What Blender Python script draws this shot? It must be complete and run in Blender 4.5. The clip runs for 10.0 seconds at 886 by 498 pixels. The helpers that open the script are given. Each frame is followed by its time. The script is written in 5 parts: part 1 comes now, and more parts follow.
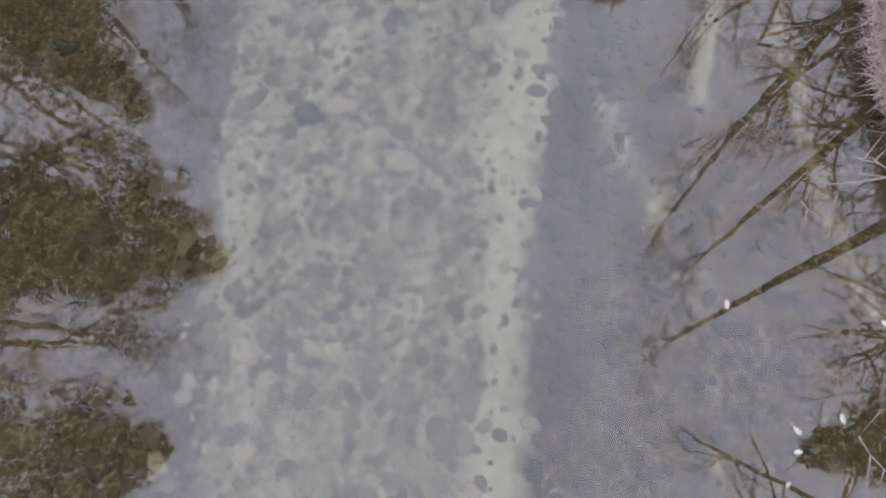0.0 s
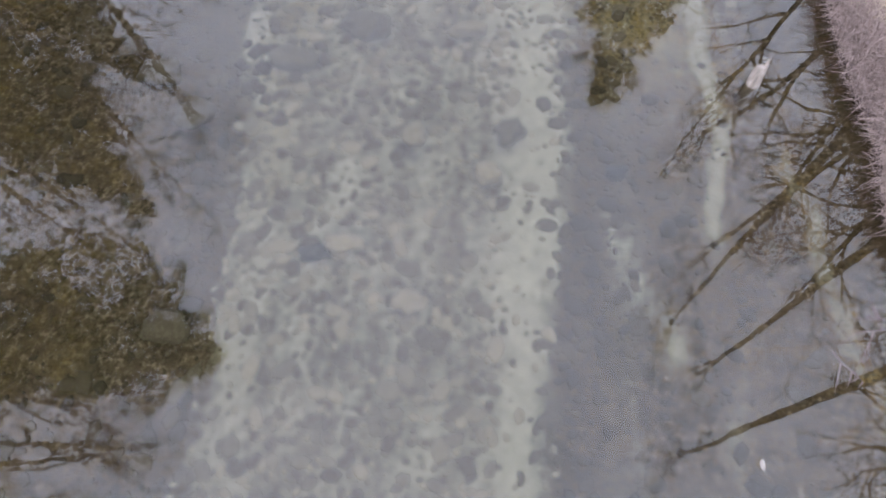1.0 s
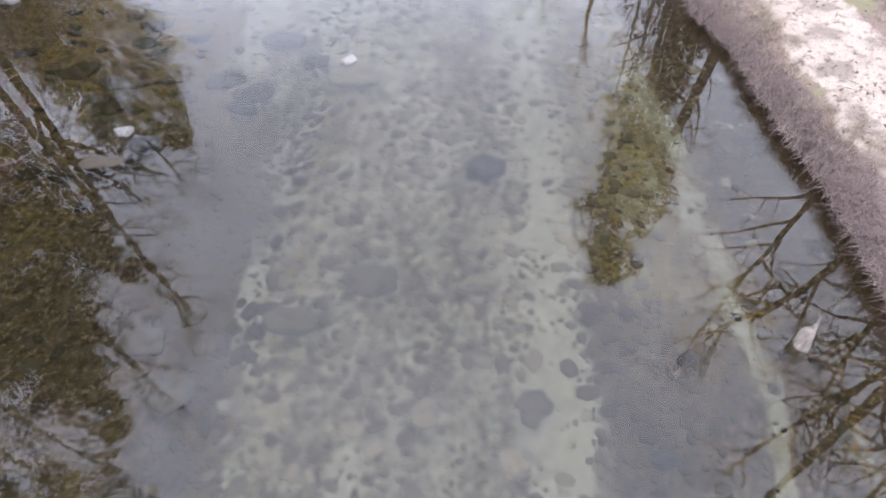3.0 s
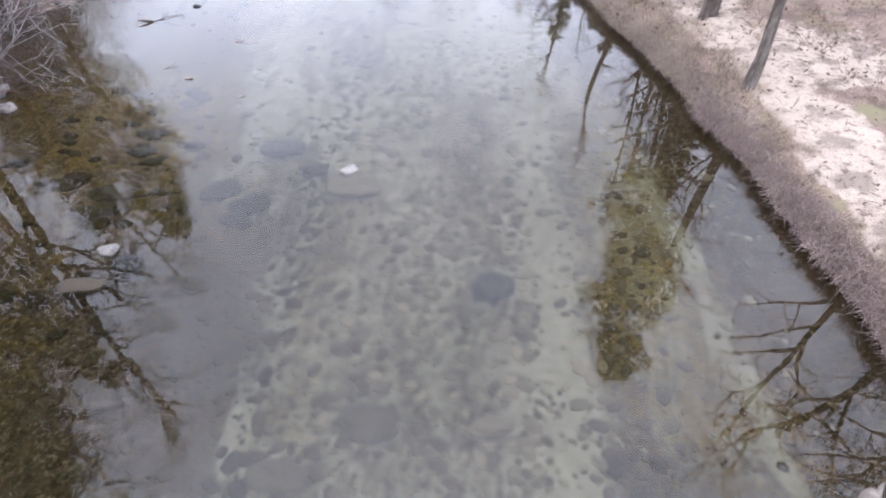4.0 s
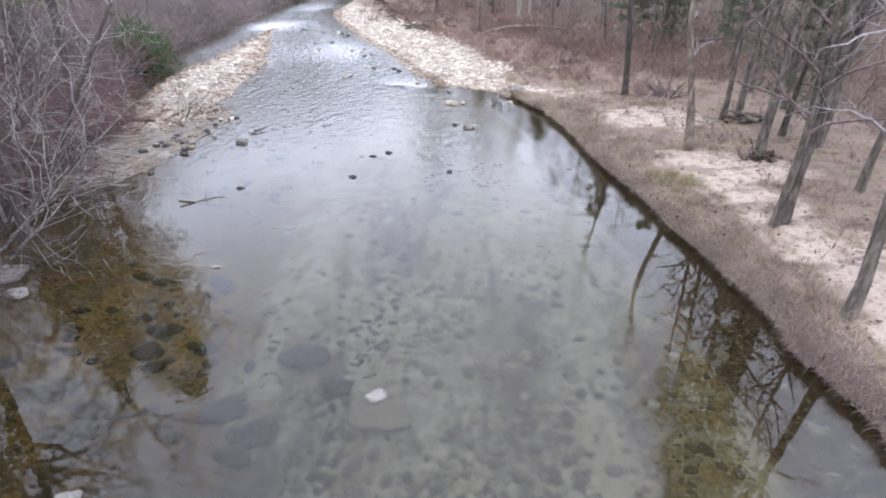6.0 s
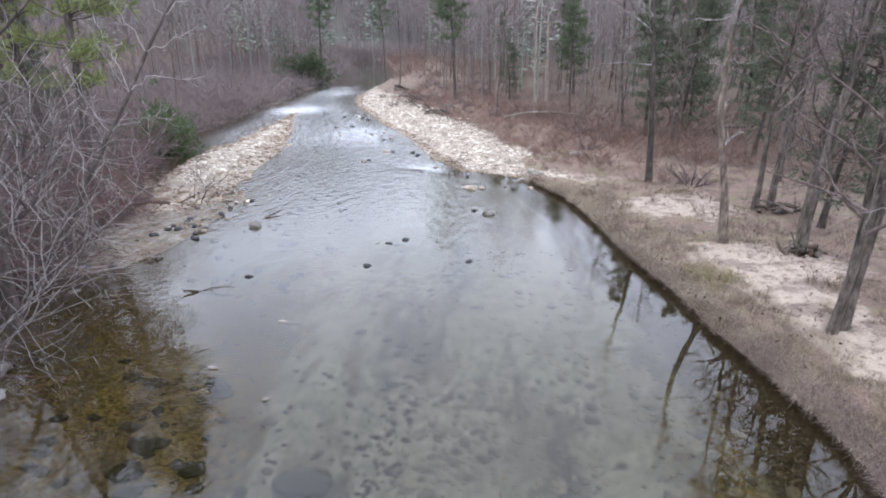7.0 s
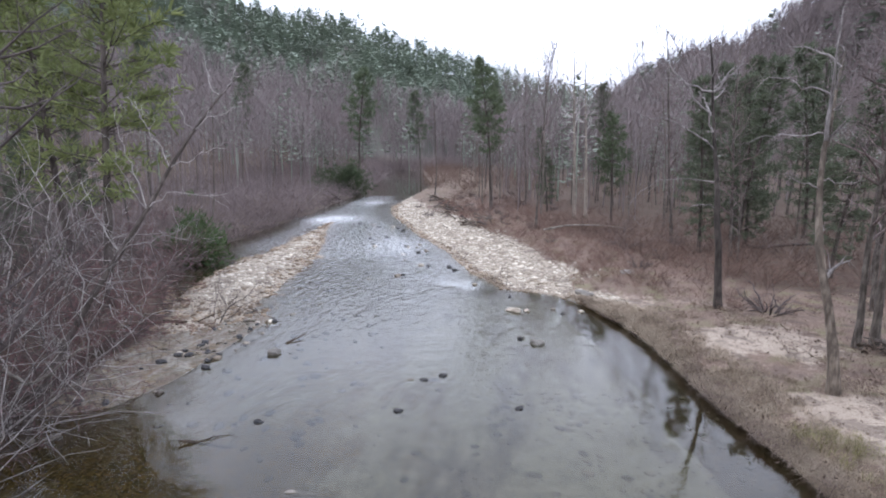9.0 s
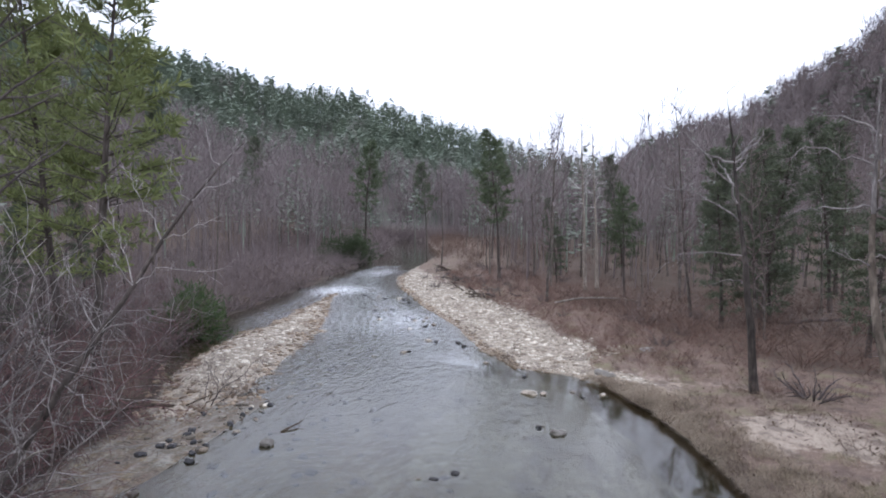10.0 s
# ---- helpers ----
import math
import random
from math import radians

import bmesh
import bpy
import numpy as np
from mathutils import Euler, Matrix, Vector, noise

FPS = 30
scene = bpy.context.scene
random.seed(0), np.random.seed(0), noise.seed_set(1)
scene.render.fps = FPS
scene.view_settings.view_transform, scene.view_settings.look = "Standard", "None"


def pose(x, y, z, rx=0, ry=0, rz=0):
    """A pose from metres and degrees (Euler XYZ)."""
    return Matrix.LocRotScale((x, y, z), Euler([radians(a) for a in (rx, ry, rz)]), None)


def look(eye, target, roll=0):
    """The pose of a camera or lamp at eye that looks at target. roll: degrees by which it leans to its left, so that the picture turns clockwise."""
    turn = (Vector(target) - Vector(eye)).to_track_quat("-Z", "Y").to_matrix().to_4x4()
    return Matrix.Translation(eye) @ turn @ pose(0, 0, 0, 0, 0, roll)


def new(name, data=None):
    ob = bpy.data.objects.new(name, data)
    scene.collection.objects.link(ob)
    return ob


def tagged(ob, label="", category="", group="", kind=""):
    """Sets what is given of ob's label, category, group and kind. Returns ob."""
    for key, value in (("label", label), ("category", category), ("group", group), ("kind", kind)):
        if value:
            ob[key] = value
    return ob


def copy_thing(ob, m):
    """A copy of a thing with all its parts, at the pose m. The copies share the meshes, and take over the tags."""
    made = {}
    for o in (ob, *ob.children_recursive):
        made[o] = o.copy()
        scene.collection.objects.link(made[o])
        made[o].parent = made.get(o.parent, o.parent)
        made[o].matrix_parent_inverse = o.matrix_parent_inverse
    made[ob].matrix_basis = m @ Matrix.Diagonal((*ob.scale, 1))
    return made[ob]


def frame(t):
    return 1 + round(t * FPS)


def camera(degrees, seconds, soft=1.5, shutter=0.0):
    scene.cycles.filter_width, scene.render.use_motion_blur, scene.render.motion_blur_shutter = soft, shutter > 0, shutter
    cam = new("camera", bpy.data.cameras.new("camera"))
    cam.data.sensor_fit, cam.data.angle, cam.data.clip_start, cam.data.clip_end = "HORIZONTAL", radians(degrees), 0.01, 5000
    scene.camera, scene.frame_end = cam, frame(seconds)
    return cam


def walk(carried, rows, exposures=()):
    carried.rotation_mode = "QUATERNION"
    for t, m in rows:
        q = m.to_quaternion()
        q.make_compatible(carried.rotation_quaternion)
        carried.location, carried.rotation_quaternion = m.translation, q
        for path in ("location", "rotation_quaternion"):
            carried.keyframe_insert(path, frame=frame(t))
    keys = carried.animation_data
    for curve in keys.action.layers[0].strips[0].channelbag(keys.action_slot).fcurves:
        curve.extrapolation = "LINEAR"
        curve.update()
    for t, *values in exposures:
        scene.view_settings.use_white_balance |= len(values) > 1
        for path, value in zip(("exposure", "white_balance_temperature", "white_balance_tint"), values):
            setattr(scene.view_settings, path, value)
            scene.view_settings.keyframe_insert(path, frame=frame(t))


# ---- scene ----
cam = camera(77.8, 10.0, soft=1.9)
PATH = [
    (0, (0.646, -0.454, 7.172), (0.586, 0.045, 5.236), -2.1),
    (0.5, (0.49, -0.002, 7.13), (0.432, 0.637, 5.236), -0.5),
    (1, (0.395, 0.525, 7.123), (0.324, 1.284, 5.274), -0.7),
    (1.5, (0.292, 1.06, 7.122), (0.211, 1.938, 5.328), -0.5),
    (2, (0.199, 1.529, 7.073), (0.105, 2.542, 5.351), -0.8),
    (2.5, (0.094, 2.089, 7.101), (0.002, 3.21, 5.446), -1.0),
    (4, (-0.186, 3.862, 7.164), (-0.278, 5.278, 5.755), -1.1),
    (4.5, (-0.306, 4.435, 7.185), (-0.394, 5.945, 5.877), -0.9),
    (5, (-0.447, 5.0, 7.187), (-0.585, 6.592, 5.986), -0.4),
    (5.5, (-0.553, 5.592, 7.212), (-0.735, 7.257, 6.12), -0.3),
    (7, (-0.979, 7.457, 7.21), (-1.264, 9.298, 6.483), -0.1),
    (7.5, (-1.19, 8.103, 7.246), (-1.507, 9.985, 6.648), -0.0),
    (8, (-1.394, 8.739, 7.256), (-1.772, 10.647, 6.789), 0.0),
    (8.5, (-1.62, 9.374, 7.282), (-2.017, 11.292, 6.875), 0.1),
    (9, (-1.849, 10.01, 7.3), (-2.26, 11.933, 6.936), 0.1),
    (9.5, (-2.099, 10.666, 7.343), (-2.524, 12.607, 7.114), 0.1),
    (10, (-2.347, 11.324, 7.378), (-2.783, 13.273, 7.262), 0.2),
]
walk(cam, [(t, look(eye, target, roll)) for t, eye, target, roll in PATH],
     exposures=[(0, 0.2, 6200, 18), (2.5, 0.17, 6200, 18), (5.5, -0.12, 6250, 17), (7.5, -0.45, 6250, 13), (9, -0.75, 6250, 14), (10, -1.05, 6250, 14)])

# ---- sky and sun: a bright overcast ----
SUN_EL, SUN_AZ = radians(48), radians(215)
SKY_LOW, SKY_HIGH = 3.9, 3.6
world = bpy.data.worlds.new("overcast_sky")
scene.world = world
world.use_nodes = True
wn, wl = world.node_tree.nodes, world.node_tree.links
wn.clear()
w_out, w_bg = wn.new("ShaderNodeOutputWorld"), wn.new("ShaderNodeBackground")
w_sky = wn.new("ShaderNodeTexSky")
w_sky.sky_type, w_sky.sun_disc = "NISHITA", False
w_sky.sun_elevation, w_sky.sun_rotation = SUN_EL, SUN_AZ
w_sky.dust_density = 4.0
w_dim = wn.new("ShaderNodeMix")
w_dim.data_type, w_dim.blend_type = "RGBA", "MULTIPLY"
w_dim.inputs[0].default_value = 1.0
w_dim.inputs[7].default_value = (0.10, 0.10, 0.10, 1)
w_co, w_no, w_ramp = wn.new("ShaderNodeTexCoord"), wn.new("ShaderNodeTexNoise"), wn.new("ShaderNodeValToRGB")
w_no.inputs["Scale"].default_value, w_no.inputs["Detail"].default_value = 4.6, 8.0
w_ramp.color_ramp.elements[0].position, w_ramp.color_ramp.elements[0].color = 0.36, (0.82, 0.9, 1.06, 1)
w_ramp.color_ramp.elements[1].position, w_ramp.color_ramp.elements[1].color = 0.62, (1.0, 1.07, 1.24, 1)
# cloud cover brightens from the horizon to the zenith
w_xyz, w_up = wn.new("ShaderNodeSeparateXYZ"), wn.new("ShaderNodeMapRange")
w_up.inputs[1].default_value, w_up.inputs[2].default_value = 0.0, 1.0
w_up.inputs[3].default_value, w_up.inputs[4].default_value = SKY_LOW, SKY_HIGH
w_cloud = wn.new("ShaderNodeVectorMath")
w_cloud.operation = "SCALE"
w_mix = wn.new("ShaderNodeMix")
w_mix.data_type = "RGBA"
w_mix.inputs[0].default_value = 0.88
wl.new(w_co.outputs["Generated"], w_no.inputs["Vector"])
wl.new(w_co.outputs["Generated"], w_xyz.inputs[0])
wl.new(w_xyz.outputs["Z"], w_up.inputs[0])
wl.new(w_no.outputs["Fac"], w_ramp.inputs["Fac"])
wl.new(w_ramp.outputs["Color"], w_cloud.inputs[0])
wl.new(w_up.outputs[0], w_cloud.inputs["Scale"])
wl.new(w_sky.outputs["Color"], w_dim.inputs[6])
wl.new(w_dim.outputs[2], w_mix.inputs[6])
wl.new(w_cloud.outputs[0], w_mix.inputs[7])
wl.new(w_mix.outputs[2], w_bg.inputs["Color"])
wl.new(w_bg.outputs["Background"], w_out.inputs["Surface"])
w_bg.inputs["Strength"].default_value = 1.0

sun_data = bpy.data.lights.new("sun", "SUN")
sun_data.energy, sun_data.angle, sun_data.color = 0.8, radians(16), (1.0, 0.95, 0.88)
sun = new("sun", sun_data)
sun.matrix_world = look((math.sin(SUN_AZ) * math.cos(SUN_EL) * 60, math.cos(SUN_AZ) * math.cos(SUN_EL) * 60, math.sin(SUN_EL) * 60), (0, 0, 0))


# ---- materials ----
class Nodes:
    """Short hand for node trees."""

    def __init__(self, name):
        self.mat = bpy.data.materials.new(name)
        self.mat.use_nodes = True
        self.tree = self.mat.node_tree
        self.tree.nodes.clear()
        self.out = self.tree.nodes.new("ShaderNodeOutputMaterial")

    def add(self, kind, **sockets):
        n = self.tree.nodes.new(kind)
        for k, v in sockets.items():
            self.put(n.inputs[k.replace("_", " ")], v)
        return n

    def put(self, socket, v):
        if isinstance(v, bpy.types.NodeSocket):
            self.tree.links.new(v, socket)
        elif isinstance(v, tuple) and len(v) == 3 and socket.type == "RGBA":
            socket.default_value = (*v, 1)
        else:
            socket.default_value = v

    def noise(self, scale, detail=4.0, vector=None, rough=0.55):
        n = self.add("ShaderNodeTexNoise", Scale=scale, Detail=detail, Roughness=rough)
        self.put(n.inputs["Vector"], vector if vector is not None else self.place())
        return n.outputs["Fac"]

    def place(self):
        return self.add("ShaderNodeNewGeometry").outputs["Position"]

    def ramp(self, fac, lo, hi):
        n = self.add("ShaderNodeMapRange", Value=fac)
        n.inputs[1].default_value, n.inputs[2].default_value = lo, hi
        return n.outputs[0]

    def mix(self, fac, a, b, blend="MIX"):
        n = self.tree.nodes.new("ShaderNodeMix")
        n.data_type, n.blend_type = "RGBA", blend
        self.put(n.inputs[0], fac)
        self.put(n.inputs[6], a)
        self.put(n.inputs[7], b)
        return n.outputs[2]

    def calc(self, op, a, b=0.0):
        n = self.tree.nodes.new("ShaderNodeMath")
        n.operation = op
        self.put(n.inputs[0], a)
        self.put(n.inputs[1], b)
        return n.outputs[0]

    def attr(self, name):
        n = self.tree.nodes.new("ShaderNodeAttribute")
        n.attribute_name = name
        return n.outputs["Fac"]

    def chance(self):
        return self.add("ShaderNodeObjectInfo").outputs["Random"]

    def island(self):
        return self.add("ShaderNodeNewGeometry").outputs["Random Per Island"]

    def finish(self, colour, rough=0.85, bump=None, strength=0.4, distance=0.02, spec=0.3):
        b = self.add("ShaderNodeBsdfPrincipled", Base_Color=colour, Roughness=rough)
        b.inputs["Specular IOR Level"].default_value = spec
        if bump is not None:
            n = self.add("ShaderNodeBump", Strength=strength, Distance=distance, Height=bump)
            self.put(b.inputs["Normal"], n.outputs["Normal"])
        self.tree.links.new(b.outputs[0], self.out.inputs["Surface"])
        return self.mat


def make_bark(name, dark, light, scale=9.0, spots=None):
    m = Nodes(name)
    co = m.add("ShaderNodeTexCoord").outputs["Object"]
    st = m.add("ShaderNodeMapping", Vector=co, Scale=(1, 1, 0.22)).outputs[0]
    fine = m.noise(scale, 6.0, st)
    c = m.mix(m.ramp(fine, 0.35, 0.68), dark, light)
    c = m.mix(m.ramp(m.noise(1.7, 3.0, co), 0.4, 0.75), c, tuple(v * 0.62 for v in dark))
    if spots:
        c = m.mix(m.calc("MULTIPLY", m.ramp(m.noise(3.2, 8.0, m.add("ShaderNodeMapping", Vector=co, Scale=(1, 1, 0.4)).outputs[0], 0.7), 0.5, 0.62), 0.7), c, spots)
    c = m.mix(m.calc("MULTIPLY", m.chance(), 0.3), c, light)
    return m.finish(c, 0.9, fine, 1.0, 0.05, 0.2)


def make_leafy(name, a, b, c3):
    m = Nodes(name)
    c = m.mix(m.island(), a, b)
    c = m.mix(m.ramp(m.noise(0.5, 3.0), 0.4, 0.7), c, c3)
    m.finish(c, 0.75, spec=0.25)
    leaf, thin = m.out.inputs["Surface"].links[0].from_node, m.add("ShaderNodeBsdfTranslucent", Color=c)
    both = m.add("ShaderNodeMixShader")
    both.inputs[0].default_value = 0.35
    m.put(both.inputs[1], leaf.outputs[0])
    m.put(both.inputs[2], thin.outputs[0])
    m.tree.links.new(both.outputs[0], m.out.inputs["Surface"])
    return m.mat


BARK_GREY = make_bark("grey_bark", (0.036, 0.03, 0.026), (0.21, 0.18, 0.155), 11.0, (0.25, 0.22, 0.195))
BARK_PALE = make_bark("pale_weathered_bark", (0.16, 0.13, 0.108), (0.46, 0.4, 0.34), 7.0, (0.1, 0.08, 0.064))
BARK_TAN = make_bark("flaking_tan_bark", (0.07, 0.054, 0.042), (0.34, 0.283, 0.23), 9.0, (0.055, 0.044, 0.036))
BARK_BLACK = make_bark("near_black_bark", (0.032, 0.027, 0.024), (0.125, 0.106, 0.094))
BARK_MID = make_bark("grey_brown_bark", (0.09, 0.075, 0.064), (0.3, 0.26, 0.222), 9.0, (0.07, 0.058, 0.05))
BARK_DARK = make_bark("dark_pine_bark", (0.05, 0.041, 0.035), (0.17, 0.142, 0.125))
TWIG_MAUVE = make_bark("mauve_twig_bark", (0.125, 0.096, 0.09), (0.32, 0.255, 0.24), 14.0)
TWIG_RED = make_bark("reddish_twig_bark", (0.1, 0.053, 0.053), (0.33, 0.19, 0.185), 14.0)
TWIG_DARK = make_bark("dark_twig_bark", (0.06, 0.05, 0.047), (0.215, 0.178, 0.168), 14.0)
TWIG_SILVER = make_bark("silver_twig_bark", (0.28, 0.252, 0.236), (0.7, 0.65, 0.61), 14.0)
TWIG_ASH = make_bark("ash_grey_twig_bark", (0.25, 0.225, 0.21), (0.66, 0.61, 0.575), 14.0)
TWIG_GREY = make_bark("grey_twig_bark", (0.17, 0.152, 0.146), (0.46, 0.42, 0.4), 14.0)
NEEDLES = make_leafy("pine_needles", (0.09, 0.108, 0.072), (0.17, 0.188, 0.122), (0.115, 0.135, 0.092))
NEEDLES_YELLOW = make_leafy("yellow_green_needles", (0.14, 0.17, 0.07), (0.3, 0.33, 0.135), (0.19, 0.22, 0.095))
NEEDLES_MID = make_leafy("mid_green_needles", (0.075, 0.1, 0.06), (0.165, 0.195, 0.112), (0.11, 0.138, 0.08))
LAUREL = make_leafy("evergreen_leaves", (0.06, 0.11, 0.042), (0.14, 0.21, 0.085), (0.085, 0.145, 0.06))
DRY_GRASS = make_leafy("dry_grass", (0.12, 0.088, 0.064), (0.43, 0.345, 0.258), (0.5, 0.415, 0.32))
FRINGE = make_leafy("matted_bank_grass", (0.09, 0.065, 0.057), (0.4, 0.31, 0.268), (0.25, 0.19, 0.165))
GREEN_GRASS = make_leafy("fresh_grass", (0.15, 0.14, 0.06), (0.34, 0.315, 0.15), (0.27, 0.235, 0.125))


def make_woods(name, a, b, c3):
    m = Nodes(name)
    c = m.mix(m.island(), a, b)
    c = m.mix(m.ramp(m.noise(0.02, 3.0), 0.38, 0.66), c, c3)
    return m.finish(c, 0.9, spec=0.1)


WOODS_BARE = make_woods("far_bare_twigs", (0.145, 0.122, 0.119), (0.32, 0.275, 0.268), (0.2, 0.165, 0.16))
BRUSH = make_woods("brown_brush", (0.08, 0.052, 0.043), (0.28, 0.205, 0.168), (0.15, 0.103, 0.083))
BRUSH_GREY = make_woods("grey_brush", (0.112, 0.09, 0.087), (0.35, 0.292, 0.282), (0.2, 0.16, 0.154))
LITTER = make_woods("brown_litter", (0.05, 0.036, 0.028), (0.2, 0.15, 0.112), (0.12, 0.085, 0.065))
BRUSH_RUST = make_woods("russet_brush", (0.1, 0.06, 0.05), (0.31, 0.2, 0.165), (0.2, 0.125, 0.1))
# needle green paled and greyed, so the colour carries the distance haze
WOODS_PINE = make_woods("hazed_pine_needles", (0.21, 0.25, 0.2), (0.34, 0.385, 0.305), (0.265, 0.305, 0.245))


def make_ground():
    m = Nodes("valley_ground")
    fine, mid, broad = m.noise(26.0, 6.0), m.noise(3.2, 5.0), m.noise(0.45, 4.0)
    litter = m.mix(m.ramp(fine, 0.3, 0.7), (0.04, 0.027, 0.022), (0.2, 0.136, 0.104))
    litter = m.mix(m.ramp(mid, 0.42, 0.68), litter, (0.095, 0.083, 0.056))
    grass = m.mix(m.ramp(fine, 0.3, 0.7), (0.085, 0.058, 0.046), (0.34, 0.25, 0.196))
    grass = m.mix(m.ramp(m.noise(1.1, 4.0), 0.5, 0.68), grass, (0.2, 0.18, 0.105))
    sand = m.mix(m.ramp(fine, 0.3, 0.72), (0.37, 0.3, 0.235), (0.52, 0.435, 0.35))
    sand = m.mix(m.ramp(m.noise(5.0, 9.0, rough=0.7), 0.53, 0.63), sand, (0.2, 0.15, 0.12))
    sand = m.mix(m.ramp(m.noise(30.0, 3.0), 0.6, 0.7), sand, (0.12, 0.09, 0.072))
    gravel = m.mix(m.ramp(m.noise(12.0, 5.0), 0.35, 0.65), (0.2, 0.165, 0.125), (0.56, 0.49, 0.395))
    cell = m.add("ShaderNodeTexVoronoi", Scale=11.0, Vector=m.place())
    pebble = m.mix(m.add("ShaderNodeSeparateColor", Color=cell.outputs["Color"]).outputs[0], (0.036, 0.028, 0.021), (0.165, 0.132, 0.092))
    silt = m.mix(m.ramp(m.noise(4.0, 6.0), 0.35, 0.65), (0.036, 0.028, 0.018), (0.125, 0.1, 0.064))
    silt = m.mix(m.ramp(cell.outputs["Distance"], 0.62, 0.42), silt, pebble)
    silt = m.mix(m.ramp(m.noise(9.0, 9.0, rough=0.7), 0.56, 0.74), silt, (0.27, 0.216, 0.162))
    pale = m.mix(m.ramp(m.noise(6.0, 4.0), 0.3, 0.7), (0.29, 0.28, 0.238), (0.425, 0.412, 0.362))
    leaves = m.mix(m.ramp(m.noise(16.0, 6.0), 0.4, 0.65), (0.05, 0.033, 0.012), (0.35, 0.235, 0.078))
    grit = m.add("ShaderNodeTexVoronoi", Scale=17.0, Vector=m.place())
    grit_one = m.add("ShaderNodeSeparateColor", Color=grit.outputs["Color"]).outputs[1]
    grains = m.mix(m.calc("POWER", grit_one, 1.5), (0.07, 0.062, 0.052), (0.4, 0.39, 0.32))
    grains = m.mix(m.ramp(grit.outputs["Distance"], 0.4, 0.62), grains, (0.035, 0.03, 0.022))
    c = m.mix(m.ramp(m.calc("ADD", m.attr("grassy"), m.calc("MULTIPLY", mid, 0.3)), 0.35, 0.75), litter, grass)
    c = m.mix(m.ramp(m.calc("ADD", m.attr("sandy"), m.calc("MULTIPLY", m.noise(3.2, 9.0, rough=0.68), 0.9)), 0.86, 1.04), c, sand)
    c = m.mix(m.ramp(m.calc("ADD", m.attr("stony"), m.calc("MULTIPLY", mid, 0.3)), 0.5, 0.75), c, gravel)
    c = m.mix(m.calc("MULTIPLY", m.ramp(m.noise(1.3, 7.0), 0.5, 0.6), 0.5), c, (0.081, 0.0594, 0.0504))
    c = m.mix(m.calc("MULTIPLY", m.calc("MULTIPLY", m.attr("rusty"), 0.6), m.ramp(m.noise(1.7, 7.0), 0.35, 0.6)), c, (0.17, 0.1, 0.076))
    c = m.mix(m.attr("evergreen"), c, m.mix(m.ramp(m.noise(0.05, 5.0), 0.4, 0.62), (0.13, 0.115, 0.106), (0.1, 0.108, 0.084)))
    bed = m.mix(m.ramp(m.calc("ADD", m.attr("leafy"), m.calc("MULTIPLY", m.noise(3.4, 8.0), 0.9)), 0.72, 0.95), silt, leaves)
    bed = m.mix(m.calc("MULTIPLY", m.attr("muddy"), m.ramp(m.noise(2.2, 7.0), 0.3, 0.6)), bed, (0.21, 0.158, 0.13))
    drift = m.noise(2.6, 4.0, m.add("ShaderNodeMapping", Vector=m.place(), Scale=(1, 0.28, 1)).outputs[0])
    clean = m.calc("MULTIPLY", m.attr("pale"), m.calc("ADD", 0.5, m.calc("MULTIPLY", m.ramp(drift, 0.36, 0.64), 0.9)))
    bed = m.mix(m.ramp(m.calc("ADD", clean, m.calc("MULTIPLY", m.noise(7.0, 6.0), 1.0)), 0.66, 1.22), bed, pale)
    gravelly = m.calc("MULTIPLY", m.calc("SUBTRACT", 1.0, m.attr("clean")), m.ramp(m.noise(3.1, 6.0, rough=0.65), 0.38, 0.62))
    bed = m.mix(m.calc("MULTIPLY", gravelly, 0.5), bed, grains)
    algae = m.mix(m.ramp(m.noise(12.0, 6.0), 0.35, 0.65), (0.085, 0.06, 0.015), (0.38, 0.275, 0.078))
    bed = m.mix(m.calc("MULTIPLY", m.attr("algae"), m.ramp(m.noise(2.4, 7.0, rough=0.62), 0.36, 0.6)), bed, algae)
    # dark brown bed litter; on the right it also replaces dim tree reflections
    dark_bed = m.mix(m.ramp(m.noise(5.0, 6.0), 0.4, 0.7), (0.03, 0.022, 0.014), (0.115, 0.086, 0.056))
    dark_bed = m.mix(m.ramp(m.noise(11.0, 8.0, rough=0.72), 0.51, 0.66), dark_bed, (0.32, 0.255, 0.195))
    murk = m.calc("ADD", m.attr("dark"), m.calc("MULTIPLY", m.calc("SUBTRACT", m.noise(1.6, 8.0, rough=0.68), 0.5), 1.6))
    bed = m.mix(m.calc("MULTIPLY", m.ramp(murk, 0.15, 0.75), 0.85), bed, dark_bed)
    c = m.mix(m.attr("bed"), c, bed)
    mat_grass = m.mix(m.ramp(m.noise(34.0, 5.0), 0.32, 0.68), (0.06, 0.043, 0.037), (0.24, 0.18, 0.155))
    c = m.mix(m.ramp(m.calc("ADD", m.attr("strip"), m.calc("MULTIPLY", mid, 0.5)), 0.45, 0.8), c, mat_grass)
    c = m.mix(m.calc("MULTIPLY", m.ramp(broad, 0.4, 0.7), 0.25), c, (0.18, 0.135, 0.117))
    # wet bank soil, blackened to paint in the shade of an undercut
    c = m.mix(m.attr("soil_shade"), c, m.mix(m.ramp(fine, 0.35, 0.7), (0.018, 0.013, 0.011), (0.062, 0.045, 0.036)))
    return m.finish(c, 0.92, m.noise(9.0, 4.0, rough=0.6), 0.7, 0.05, 0.2)


